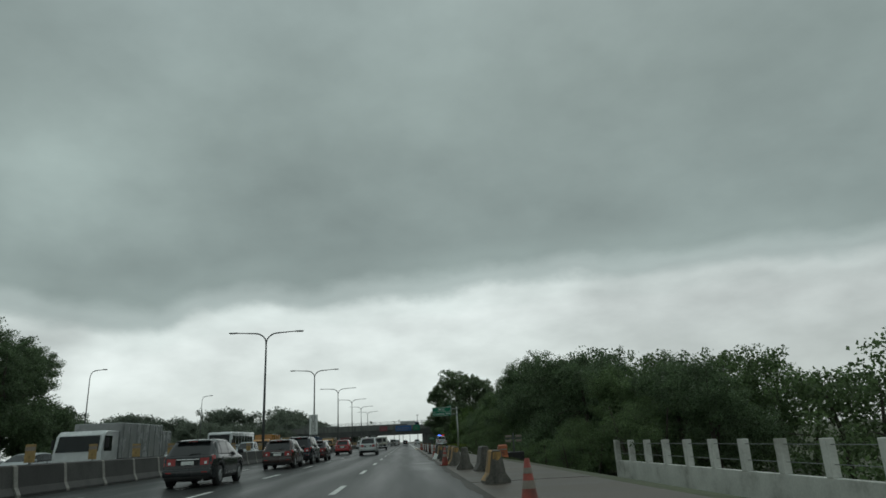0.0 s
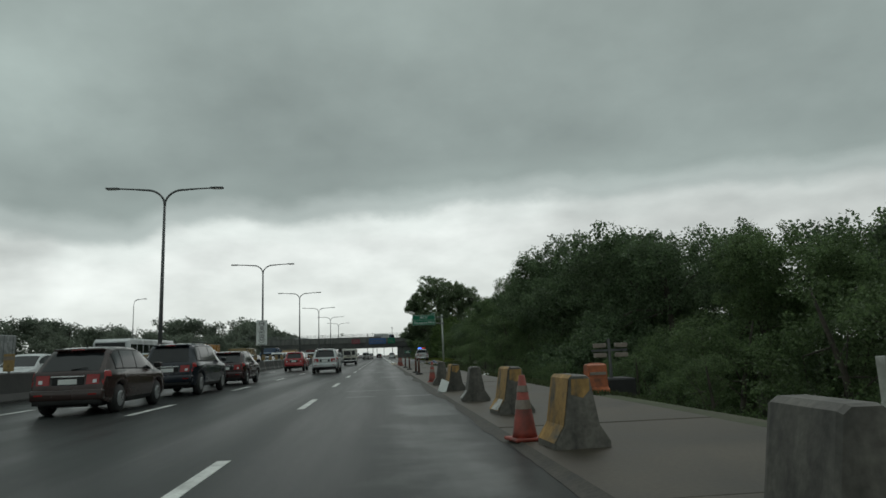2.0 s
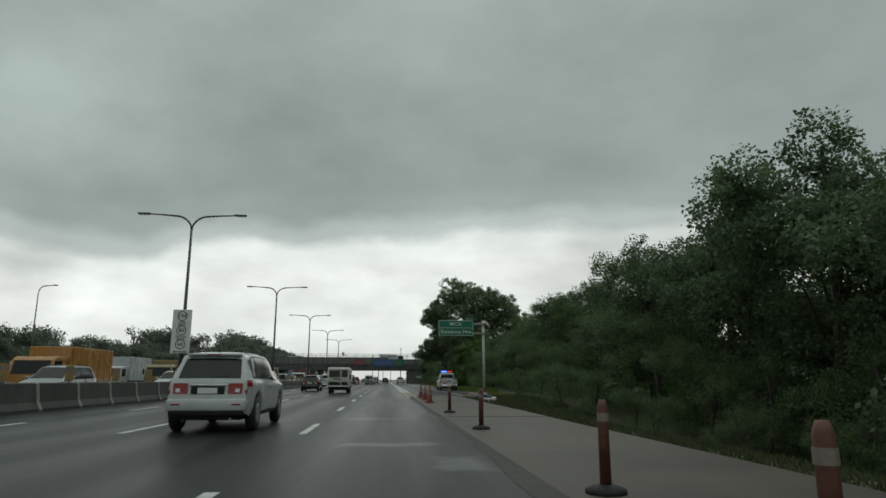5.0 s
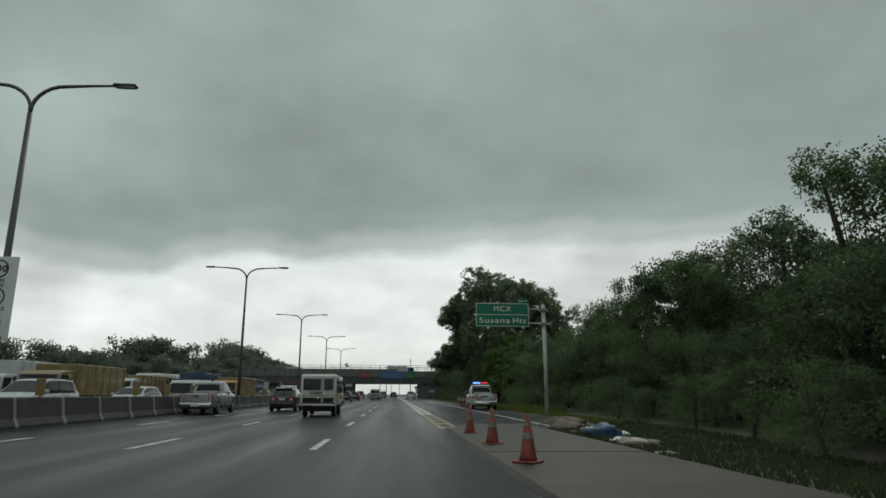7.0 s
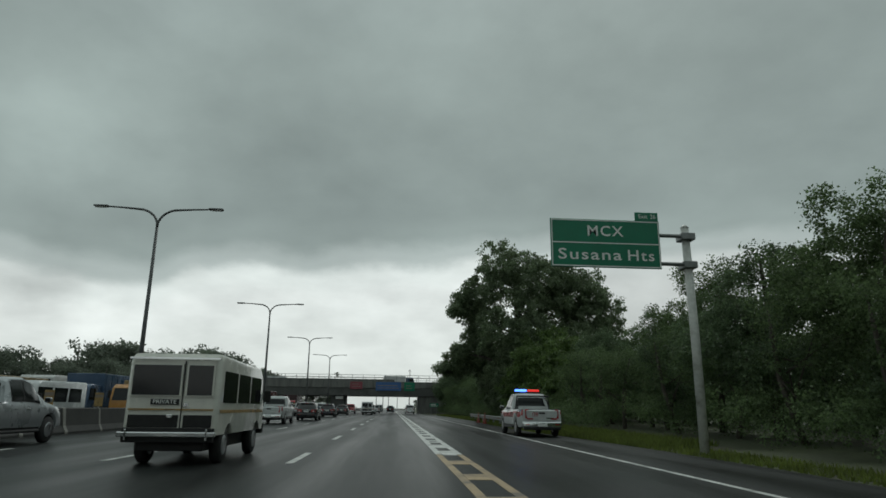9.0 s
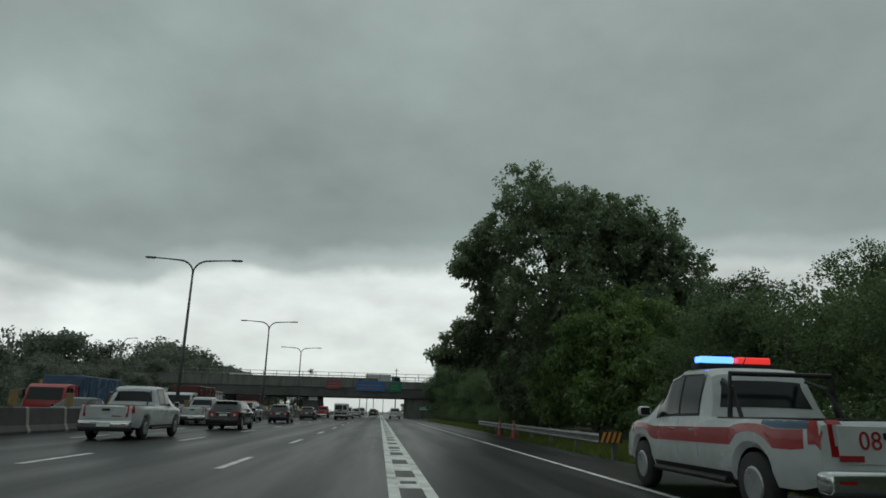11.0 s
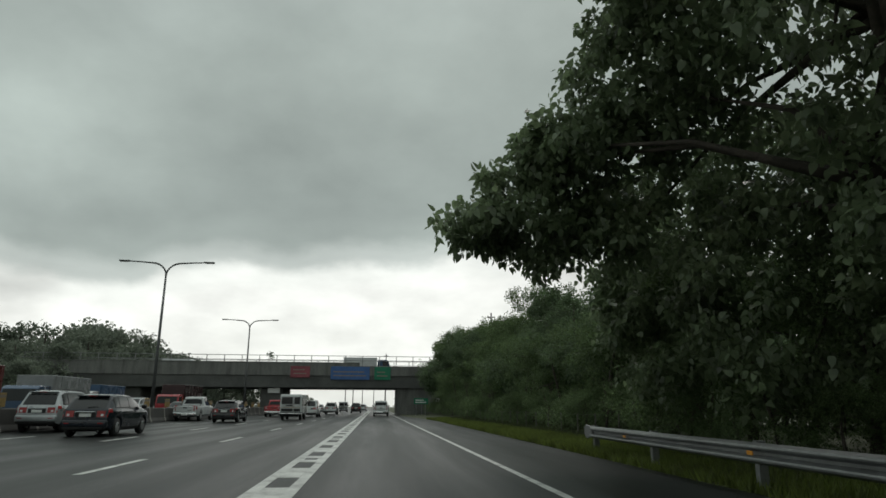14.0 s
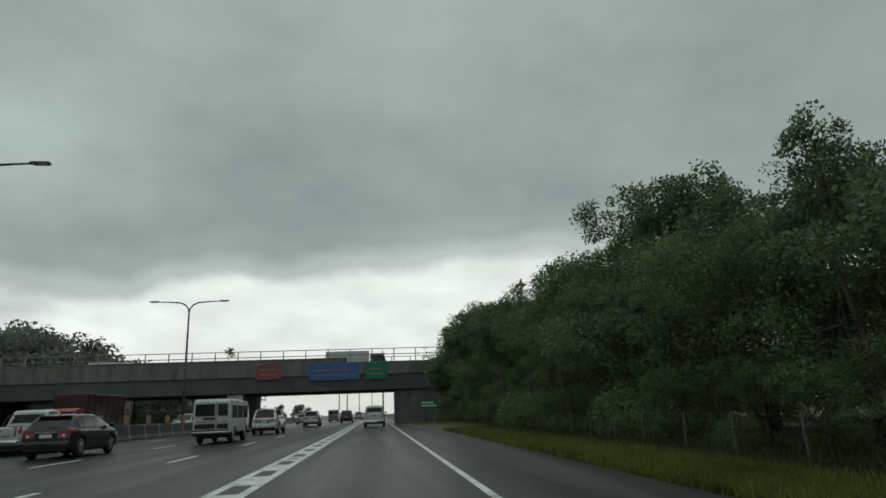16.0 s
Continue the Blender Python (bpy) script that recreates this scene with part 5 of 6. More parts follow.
# wire fence at the foot of the tree belt
wf = tagged(empty("wire_fence"), "weathered wire fence with thin posts before the trees", "fence")
fp = mesh_of("post", boxed(-0.018, 0.018, -0.018, 0.018, -0.2, 0.8, 0.005), M["old_post"])
FY = [163 + 2.05 * i for i in range(36)]
for i, y in enumerate(FY):
    d = new("post", fp)
    d.parent = wf
    d.matrix_basis = pose(10.45 + rb.uniform(-0.05, 0.05), y, ground_z(10.45, y), rb.uniform(-2, 2), rb.uniform(-2, 2), rb.uniform(-8, 8))
for z in (0.74,):
    part("wire", tube(bmesh.new(), [(10.405, y, ground_z(10.7, y) + z) for y in FY[::5]], [0.002] * len(FY[::5]), 4), M["galv"], wf)

# ================= vehicles =================
WHEELS = {}


def wheel(parent, x, y, r, w=0.2):
    key = (r, w)
    if key not in WHEELS:
        bm = bmesh.new()
        tube(bm, [(-w / 2, 0, 0), (-w / 2 + 0.03, 0, 0), (w / 2 - 0.03, 0, 0), (w / 2, 0, 0)], [r * 0.9, r, r, r * 0.9], 20)
        ty = mesh_of("wheel", bm, M["rubber"], True)
        bm = bmesh.new()
        tube(bm, [(-w / 2 - 0.012, 0, 0), (-w / 2 + 0.01, 0, 0), (w / 2 - 0.01, 0, 0), (w / 2 + 0.012, 0, 0)], [r * 0.5, r * 0.62, r * 0.62, r * 0.5], 16)
        WHEELS[key] = ty, mesh_of("rim", bm, M["rim"])
    t = new("wheel", WHEELS[key][0])
    t.parent = parent
    t.location = (x, y, r)
    k = new("rim", WHEELS[key][1])
    k.parent = t


def arches(y0, y1, zb, ws, r):
    pts = [(y0, zb)]
    for yw in sorted(ws):
        R = r + 0.07
        a0 = math.asin(max(-1, min(1, (zb - r) / R)))
        for k in range(9):
            a = (math.pi - a0) + (a0 - (math.pi - a0)) * k / 8
            pts.append((yw + R * math.cos(a), r + R * math.sin(a)))
    pts.append((y1, zb))
    return pts


def quads(y0, y1, y2, y3, z1, z2, w1, w2):
    V = Vector
    return dict(
        rear=[V((-w1, y0, z1)), V((w1, y0, z1)), V((w2, y2, z2)), V((-w2, y2, z2))],
        front=[V((w1, y1, z1)), V((-w1, y1, z1)), V((-w2, y3, z2)), V((w2, y3, z2))],
        right=[V((w1, y0, z1)), V((w1, y1, z1)), V((w2, y3, z2)), V((w2, y2, z2))],
        left=[V((-w1, y1, z1)), V((-w1, y0, z1)), V((-w2, y2, z2)), V((-w2, y3, z2))])


class Shell:
    """The skin of a car that faces +y: a section at each y, from the sill over the shoulder to the roof's middle."""

    def __init__(self, L, W, H, kind):
        h = self.h = L / 2
        self.W, self.kind = W, kind
        self.r = 0.32 if kind == "hatch" else 0.365
        self.sill = {"hatch": 0.25, "suv": 0.31, "pickup": 0.38}[kind]
        self.belt = {"hatch": 0.93, "suv": 1.03, "pickup": 1.07}[kind]
        self.wheels = (-h + (0.76 if kind != "pickup" else 1.12), h - 0.84)
        b = self.belt
        if kind == "pickup":
            self.cowl, self.front, self.back, self.hatch = h - 1.02, h - 1.72, -h + 2.36, -h + 2.14
            top = [(-h, 0.64), (-h + 0.012, 1.06), (-h + 0.05, 1.10), (self.hatch - 0.05, 1.11), (self.hatch, 1.13), (self.back - 0.06, H - 0.11), (self.back + 0.06, H - 0.02)]
        else:
            rake = 0.34 if kind == "suv" else 0.46
            self.cowl, self.front, self.back, self.hatch = h - (0.92 if kind == "suv" else 0.84), h - (1.66 if kind == "suv" else 1.62), -h + 0.1 + rake, -h + 0.06
            top = [(-h, b - 0.27), (-h + 0.025, b - 0.03), (self.hatch, b + 0.03), (self.back - 0.04, H - 0.13), (self.back + 0.09, H - 0.045), (self.back + 0.45, H - 0.005)]
        top += [((self.back + self.front) / 2 + 0.2, H), (self.front - 0.35, H - 0.02), (self.front, H - 0.085), (self.cowl, b + 0.09), (self.cowl + 0.12, b + 0.05),
                (h - 0.4, b - 0.06), (h - 0.14, b - 0.16), (h - 0.03, b - 0.31), (h, b - 0.45)]
        self.ty, self.tz = [p[0] for p in top], [p[1] for p in top]

    def section(self, y):
        h, W = self.h, self.W
        zt = float(np.interp(y, self.ty, self.tz))
        zs = min(self.belt - 0.035 * y / h, zt - 0.012)
        w = W / 2 * (1 - 0.13 * max(0.0, (abs(y) / h - 0.7) / 0.3) ** 2.2)
        zb = self.sill + 0.10 * max(0.0, (abs(y) / h - 0.86) / 0.14)
        R = self.r + 0.055
        for c in self.wheels:
            if abs(y - c) < R:
                zb = max(zb, self.r + math.sqrt(R * R - (y - c) ** 2))
        g = min(1.0, max(0.0, (zt - zs) / 0.45))
        wr = w * (0.90 - 0.155 * g)
        p = [(w * 0.93, zb), (w * 0.992, zb + 0.22 * (zs - zb)), (w, zb + 0.55 * (zs - zb)), (w * 0.985, zb + 0.86 * (zs - zb)), (w * 0.955, zs)]
        for f in (0.05, 0.3, 0.55, 0.8, 1.0):
            p.append((w * 0.945 * (1 - f) + wr * f + 0.02 * g * math.sin(math.pi * f), zs + (zt - 0.055 * g - zs) * f))
        p += [(wr - 0.075, zt - 0.018 * g), (wr * 0.62, zt - 0.003), (wr * 0.3, zt + 0.003), (0.0, zt + 0.004)]
        return p

    def at(self, y, v):
        """A point at y and v: 0 the right sill, 13 the middle, 26 the left sill."""
        k = min(v, 26 - v)
        p = self.section(y)
        i = min(12, int(k))
        f = k - i
        x, z = p[i][0] * (1 - f) + p[i + 1][0] * f, p[i][1] * (1 - f) + p[i + 1][1] * f
        return Vector((x if v <= 13 else -x, y, z))

    def body(self):
        ys = set(np.linspace(-self.h, self.h, 34).tolist()) | set(self.ty)
        R = self.r + 0.055
        for c in self.wheels:
            ys |= {c + R * math.cos(math.pi * k / 12) * 0.9999 for k in range(13)}
        ys = sorted(y for y in ys if abs(y) <= self.h)
        ys = [y for i, y in enumerate(ys) if i == 0 or y - ys[i - 1] > 0.004]
        bm = bmesh.new()
        rings = []
        for y in ys:
            p = self.section(y)
            rings.append([bm.verts.new((x, y, z)) for x, z in p] + [bm.verts.new((-x, y, z)) for x, z in p[-2::-1]])
        for a, b in zip(rings, rings[1:]):
            for k in range(26):
                bm.faces.new((a[k], a[k + 1], b[k + 1], b[k]))
        bm.faces.new(rings[0])
        bm.faces.new(rings[-1][::-1])
        bmesh.ops.recalc_face_normals(bm, faces=bm.faces)
        return bm

    def patch(self, y0, y1, v0, v1, out=0.006, ny=8, nv=5, bm=None):
        """A thin plate that follows the skin between y0 and y1, v0 and v1."""
        bm = bm or bmesh.new()
        hi, lo = [], []
        for i in range(ny + 1):
            y = y0 + (y1 - y0) * i / ny
            for j in range(nv + 1):
                v = v0 + (v1 - v0) * j / nv
                e = 0.004
                n = (self.at(min(y + e, self.h), v) - self.at(max(y - e, -self.h), v)).cross(self.at(y, min(v + 0.05, 26)) - self.at(y, max(v - 0.05, 0)))
                n = n.normalized() if n.length > 1e-9 else Vector((0, 0, 1))
                c = self.at(y, v)
                if n.dot(c - Vector((0, y * 0.6, 0.6))) < 0:
                    n = -n
                hi.append(bm.verts.new(c + n * out))
                lo.append(bm.verts.new(c - n * 0.006))
        m = nv + 1
        for i in range(ny):
            for j in range(nv):
                bm.faces.new((hi[i * m + j], hi[i * m + j + 1], hi[(i + 1) * m + j + 1], hi[(i + 1) * m + j]))
        rim = [j for j in range(nv)] + [i * m + nv for i in range(ny)] + [ny * m + j for j in range(nv, 0, -1)] + [i * m for i in range(ny, 0, -1)]
        for k, q in enumerate(rim):
            t = rim[(k + 1) % len(rim)]
            bm.faces.new((hi[q], lo[q], lo[t], hi[t]))
        bmesh.ops.recalc_face_normals(bm, faces=bm.faces)
        return bm


SKIN = {}


def car(name, label, L, W, H, pt, kind="hatch", group="traffic"):
    """A car that faces +y, its middle at the origin."""
    ob = tagged(empty(name), label, "car" if kind != "pickup" else "pickup truck", group)
    k = SKIN[ob.name] = Shell(L, W, H, kind)
    h, b = k.h, k.belt
    part("body", k.body(), pt, ob, smooth=32)
    part("underbody", boxed(-W / 2 + 0.24, W / 2 - 0.24, -h + 0.14, h - 0.2, k.sill - 0.06, b - 0.12, 0.02), M["plastic"], ob)
    part("windscreen", k.patch(k.cowl - 0.015, k.front + 0.03, 9.75, 16.25, ny=10, nv=10), M["glass"], ob, smooth=30)
    if kind == "pickup":
        part("rear_window", k.patch(k.hatch + 0.035, k.back - 0.085, 10.15, 15.85, nv=8), M["glass"], ob, smooth=30)
        stretch = ((k.back + 0.06, k.back + 0.60), (k.back + 0.66, k.front + 0.30))
    else:
        part("rear_window", k.patch(k.hatch + 0.03, k.back - 0.06, 10.1, 15.9, nv=8), M["glass"], ob, smooth=30)
        mid = (k.back + k.front) / 2 + 0.28
        stretch = ((k.back - 0.02, k.back + 0.36), (k.back + 0.41, mid - 0.03), (mid + 0.03, k.front + 0.32))
    for s in (0, 1):
        vv = (lambda v: v) if s == 0 else (lambda v: 26 - v)
        sg = 1 if s == 0 else -1
        part("window_trim", k.patch(stretch[0][0] - 0.03, stretch[-1][1] + 0.03, vv(5.15), vv(8.75), 0.003, 14, 4), M["plastic"], ob, smooth=30)
        for y0, y1 in stretch:
            part("side_window", k.patch(y0, y1, vv(5.35), vv(8.55), 0.008), M["glass"], ob, smooth=30)
        for y0, y1 in stretch[-2:]:
            part("door_handle", boxed(sg * W / 2 * 0.985 - 0.018, sg * W / 2 * 0.985 + 0.018, y0 + 0.03, y0 + 0.2, b - 0.14, b - 0.115, 0.005), pt if kind == "hatch" else M["chrome"], ob)
            part("door_seam", k.patch(y0 - 0.032, y0 - 0.026, vv(0.6), vv(4.6), 0.0015, 1, 6), M["plastic"], ob)
        part("sill_trim", k.patch(k.wheels[0] + k.r + 0.12, k.wheels[1] - k.r - 0.12, vv(0.0), vv(0.55), 0.008, 4, 2), M["plastic"], ob)
        if kind == "pickup":
            lamp_ = k.patch(-h + 0.003, -h + 0.05, vv(9.3), vv(10.5), 0.012, 4, 3)
            k.patch(-h + 0.01, -h + 0.14, vv(2.3), vv(4.3), 0.01, 3, 3, lamp_)
        else:
            lamp_ = k.patch(-h + 0.003, -h + 0.026, vv(9.2), vv(11.15), 0.012, 4, 4)
            k.patch(-h + 0.008, -h + 0.26, vv(2.9), vv(4.4), 0.01, 4, 3, lamp_)
        tl = part("tail_lamp", lamp_, M["tail"], ob, smooth=30)
        part("reverse_lens", k.patch(-h + 0.006, -h + 0.014, vv(9.9), vv(10.4), 0.018, 2, 2), M["head"], tl)
        part("headlamp", k.patch(h - 0.42, h - 0.05, vv(3.1), vv(8.6), 0.008, 6, 4), M["head"], ob, smooth=30)
        xm = sg * (W / 2 + 0.075)
        mr = part("wing_mirror", boxed(xm - 0.1, xm + 0.1, k.front + 0.42, k.front + 0.53, b + 0.05, b + 0.2, 0.045, 3), pt, ob, smooth=38)
        part("mirror_glass", boxed(xm - 0.075, xm + 0.075, k.front + 0.412, k.front + 0.419, b + 0.07, b + 0.18, 0.003), M["glass"], mr)
        for yw in k.wheels:
            wheel(ob, sg * (W / 2 - 0.12), yw, k.r)
        if kind == "suv":
            xr = sg * (k.section(0)[10][0] - 0.03)
            part("roof_rail", tube(bmesh.new(), [(xr, k.back + 0.25, H - 0.02), (xr, k.back + 0.35, H + 0.035), (xr, k.front - 0.35, H + 0.03), (xr, k.front - 0.25, H - 0.03)], [0.016] * 4, 6), M["plastic"], ob)
        if kind == "pickup":
            part("step_bar", tube(bmesh.new(), [(sg * (W / 2 - 0.02), k.wheels[0] + 0.55, 0.36), (sg * (W / 2 - 0.02), k.wheels[1] - 0.55, 0.36)], [0.045, 0.045], 8), M["plastic"], ob)
            part("sport_bar", tube(bmesh.new(), [(sg * 0.70, k.hatch - 0.55, 1.1), (sg * 0.66, k.hatch - 0.3, 1.5), (sg * 0.6, k.hatch + 0.02, H - 0.2)], [0.03] * 3, 6), M["plastic"], ob)
    zr = 0.62 if kind == "pickup" else b - 0.34
    part("rear_bumper", boxed(-W / 2 + 0.10, W / 2 - 0.10, -h - 0.09, -h + 0.14, zr - 0.26, zr, 0.06, 3), M["chrome"] if kind == "pickup" else pt, ob, smooth=38)
    part("front_bumper", boxed(-W / 2 + 0.12, W / 2 - 0.12, h - 0.16, h + 0.05, k.sill + 0.04, b - 0.42, 0.05, 3), pt, ob, smooth=38)
    part("grille", boxed(-0.42, 0.42, h - 0.08, h + 0.02, b - 0.40, b - 0.24, 0.015), M["plastic"], ob)
    part("bumper_skirt", boxed(-W / 2 + 0.16, W / 2 - 0.16, -h - 0.075, -h + 0.14, zr - 0.34, zr - 0.17, 0.03, 2), M["plastic"], ob, smooth=38)
    for s in (-1, 1):
        part("bumper_reflector", boxed(s * (W / 2 - 0.3) - 0.09, s * (W / 2 - 0.3) + 0.09, -h - 0.097, -h - 0.088, zr - 0.13, zr - 0.1), M["tail"], ob)
    part("exhaust", tube(bmesh.new(), [(0.5, -h - 0.04, k.sill - 0.03), (0.5, -h + 0.3, k.sill - 0.03)], [0.03, 0.03], 8), M["chrome"], ob)
    if kind == "pickup":
        part("number_plate", boxed(-0.2, 0.2, -h - 0.11, -h - 0.092, 0.43, 0.55), M["white_sign"], ob)
        part("bed_liner", boxed(-W / 2 + 0.14, W / 2 - 0.14, -h + 0.08, k.hatch - 0.08, 1.1, 1.125, 0.008), M["plastic"], ob)
        tg = part("tailgate", boxed(-W / 2 + 0.30, W / 2 - 0.30, -h - 0.018, -h + 0.02, 0.67, 1.06, 0.012), pt, ob)
        part("tailgate_handle", boxed(-0.13, 0.13, -h - 0.03, -h - 0.016, 0.92, 0.99, 0.005), M["plastic"], tg)
        part("badge_bar", boxed(0.18, 0.5, -h - 0.024, -h - 0.016, 0.74, 0.78), M["chrome"], tg)
    else:
        part("plate_recess", boxed(-0.34, 0.34, -h - 0.012, -h + 0.03, b - 0.25, b - 0.09, 0.01), M["plastic"], ob)
        part("number_plate", boxed(-0.2, 0.2, -h - 0.026, -h - 0.014, b - 0.235, b - 0.12), M["white_sign"], ob)
        part("badge_bar", boxed(-0.36, 0.36, -h - 0.02, -h + 0.02, b - 0.08, b - 0.05, 0.005), M["chrome"], ob)
        xr = k.section(k.back)[10][0]
        part("spoiler", boxed(-xr + 0.03, xr - 0.03, k.back - 0.13, k.back + 0.16, H - 0.10, H - 0.05, 0.018, 2), pt, ob, smooth=38)
        part("brake_light", boxed(-0.14, 0.14, k.back - 0.138, k.back - 0.128, H - 0.088, H - 0.066), M["tail"], ob)
        part("wiper", tube(bmesh.new(), [(0.02, k.hatch + 0.03, b + 0.085), (0.36, k.hatch + 0.06, b + 0.13)], [0.012, 0.008], 5), M["plastic"], ob)
    part("antenna", tube(bmesh.new(), [(0, k.back + 0.35, H - 0.01), (0, k.back + 0.2, H + 0.16)], [0.012, 0.005], 5), M["plastic"], ob)
    return ob


def box_van(name, label, category, L, W, H, pt, side=None, rear=True, group="traffic", z0=0.5, rows=4, r=0.36):
    """A square-built van or bus that faces +y."""
    ob = tagged(empty(name), label, category, group)
    h = L / 2
    bm = bmesh.new()
    prism(bm, arches(-h, h - 0.05, z0, (-h + L * 0.2, h - L * 0.17), r) + [(h, 0.9), (h - 0.04, 1.1), (h - 0.3, H - 0.25), (h - 0.6, H - 0.05), (-h + 0.15, H), (-h + 0.03, H - 0.12)], -W / 2, W / 2, 0.12, 0.95, 3)
    part("body", bm, pt, ob, smooth=38)
    q = quads(-h, h, -h, h - 0.05, z0, H, W / 2, W / 2)
    zz = lambda z: (z - z0) / (H - z0)
    lo_, hi_ = zz(H * 0.56), zz(H * 0.85)
    for s in ("left", "right"):
        for k in range(rows):
            a, b = 0.07 + 0.84 * k / rows, 0.07 + 0.84 * (k + 0.86) / rows
            part("side_window", pane(q[s], a, b, lo_, hi_, 0.012), M["glass"], ob)
        if side:
            part("stripe", pane(q[s], 0.03, 0.95, zz(H * 0.465), zz(H * 0.495), 0.008), M[side] if side in M else P[side], ob)
    qf = [Vector((W / 2, h + 0.005, 1.1)), Vector((-W / 2, h + 0.005, 1.1)), Vector((-W / 2 + 0.05, h - 0.29, H - 0.25)), Vector((W / 2 - 0.05, h - 0.29, H - 0.25))]
    part("windscreen", pane(qf, 0.07, 0.93, 0.08, 0.95, 0.03, 0.03), M["glass"], ob)
    if rear:
        for u0, u1 in ((0.07, 0.575), (0.655, 0.92)):
            fr = part("window_frame", pane(q["rear"], u0 - 0.02, u1 + 0.02, zz(H * 0.61), zz(H * 0.90), 0.02, 0.03), pt, ob)
            part("rear_window", pane(q["rear"], u0, u1, zz(H * 0.62), zz(H * 0.89), 0.026, 0.012), M["glass"], fr)
        part("door_seam", pane(q["rear"], 0.605, 0.615, zz(H * 0.22), zz(H * 0.93), 0.015, 0.02), M["plastic"], ob)
        part("lower_panel", pane(q["rear"], 0.06, 0.585, zz(H * 0.335), zz(H * 0.445), 0.016, 0.02), M["plastic"], ob)
        part("lower_panel", pane(q["rear"], 0.64, 0.94, zz(H * 0.335), zz(H * 0.445), 0.016, 0.02), M["plastic"], ob)
        part("stripe", pane(q["rear"], 0.05, 0.95, zz(H * 0.485), zz(H * 0.50), 0.014, 0.02), M["yellow"], ob)
        part("name_plate", pane(q["rear"], 0.28, 0.58, zz(H * 0.535), zz(H * 0.585), 0.016, 0.02), M["plastic"], ob)
        part("door_handle", pane(q["rear"], 0.63, 0.68, zz(H * 0.52), zz(H * 0.55), 0.03, 0.03), M["chrome"], ob)
    part("underbody", boxed(-W / 2 + 0.25, W / 2 - 0.25, -h + 0.1, h - 0.2, 0.26, z0 + 0.02, 0.02), M["plastic"], ob)
    part("rear_bumper", boxed(-W / 2 - 0.02, W / 2 + 0.02, -h - 0.16, -h - 0.08, z0 - 0.02, z0 + 0.07, 0.015), M["chrome"], ob)
    part("valance", boxed(-W / 2 + 0.04, W / 2 - 0.04, -h - 0.07, -h + 0.05, z0 - 0.12, z0 + 0.14, 0.015), M["plastic"], ob)
    part("front_bumper", boxed(-W / 2, W / 2, h - 0.05, h + 0.1, z0 - 0.1, z0 + 0.14, 0.03), M["plastic"], ob)
    for s in (-1, 1):
        x = s * (W / 2 - 0.12)
        part("tail_lamp", boxed(x - 0.05, x + 0.05, -h - 0.03, -h + 0.04, z0 + 0.02, z0 + 0.13, 0.01), M["tail"], ob)
        part("headlamp", boxed(x - 0.14, x + 0.08, h - 0.04, h + 0.03, 0.75, 0.93, 0.02), M["head"], ob)
        part("wing_mirror", boxed(s * (W / 2 + 0.12) - 0.08, s * (W / 2 + 0.12) + 0.08, h - 0.35, h - 0.25, H * 0.58, H * 0.72, 0.02), M["plastic"], ob)
        for yw in (-h + L * 0.2, h - L * 0.17):
            wheel(ob, s * (W / 2 - 0.16), yw, r)
    return ob


def truck(name, label, L, W, H, cab_pt, box_pt, group="oncoming traffic"):
    """A lorry with a cargo box that faces +y."""
    ob = tagged(empty(name), label, "truck", group)
    h = L / 2
    part("cargo_box", boxed(-W / 2, W / 2, -h, h - 1.95, 0.95, H, 0.03), box_pt, ob)
    for k in range(7):
        y = -h + 0.3 + (L - 2.5) * k / 6
        for s in (-1, 1):
            part("box_rib", boxed(s * (W / 2 + 0.015) - 0.015, s * (W / 2 + 0.015) + 0.015, y - 0.03, y + 0.03, 1.0, H - 0.05), box_pt, ob)
    part("cab", prism(bmesh.new(), [(h - 1.85, 0.6), (h, 0.6), (h, 1.3), (h - 0.22, 2.1), (h - 0.5, 2.3), (h - 1.85, 2.3)], -W / 2 + 0.05, W / 2 - 0.05, 0.14, 0.94, 3), cab_pt, ob, smooth=38)
    qf = [Vector((W / 2 - 0.05, h + 0.005, 1.32)), Vector((-W / 2 + 0.05, h + 0.005, 1.32)), Vector((-W / 2 + 0.1, h - 0.215, 2.1)), Vector((W / 2 - 0.1, h - 0.215, 2.1))]
    part("windscreen", pane(qf, 0.06, 0.94, 0.04, 0.95, 0.02, 0.02), M["glass"], ob)
    for s in (-1, 1):
        a, b = (h - 1.1, h - 0.3) if s > 0 else (h - 0.3, h - 1.1)
        qs = [Vector((s * (W / 2 - 0.05), a, 1.35)), Vector((s * (W / 2 - 0.05), b, 1.35)), Vector((s * (W / 2 - 0.05), b, 2.05)), Vector((s * (W / 2 - 0.05), a, 2.05))]
        part("side_window", pane(qs, 0, 1, 0, 1, 0.012), M["glass"], ob)
        part("headlamp", boxed(s * (W / 2 - 0.3) - 0.14, s * (W / 2 - 0.3) + 0.14, h - 0.02, h + 0.03, 0.72, 0.9, 0.02), M["head"], ob)
        part("wing_mirror", boxed(s * (W / 2 + 0.1) - 0.07, s * (W / 2 + 0.1) + 0.07, h - 0.3, h - 0.22, 1.5, 1.95, 0.02), M["plastic"], ob)
        for yw in (-h + 1.2, h - 0.95):
            wheel(ob, s * (W / 2 - 0.2), yw, 0.45, 0.26)
    part("bumper", boxed(-W / 2 + 0.05, W / 2 - 0.05, h - 0.02, h + 0.1, 0.42, 0.68, 0.03), M["plastic"], ob)
    part("chassis", boxed(-0.45, 0.45, -h + 0.1, h - 0.4, 0.55, 0.94), M["plastic"], ob)
    return ob


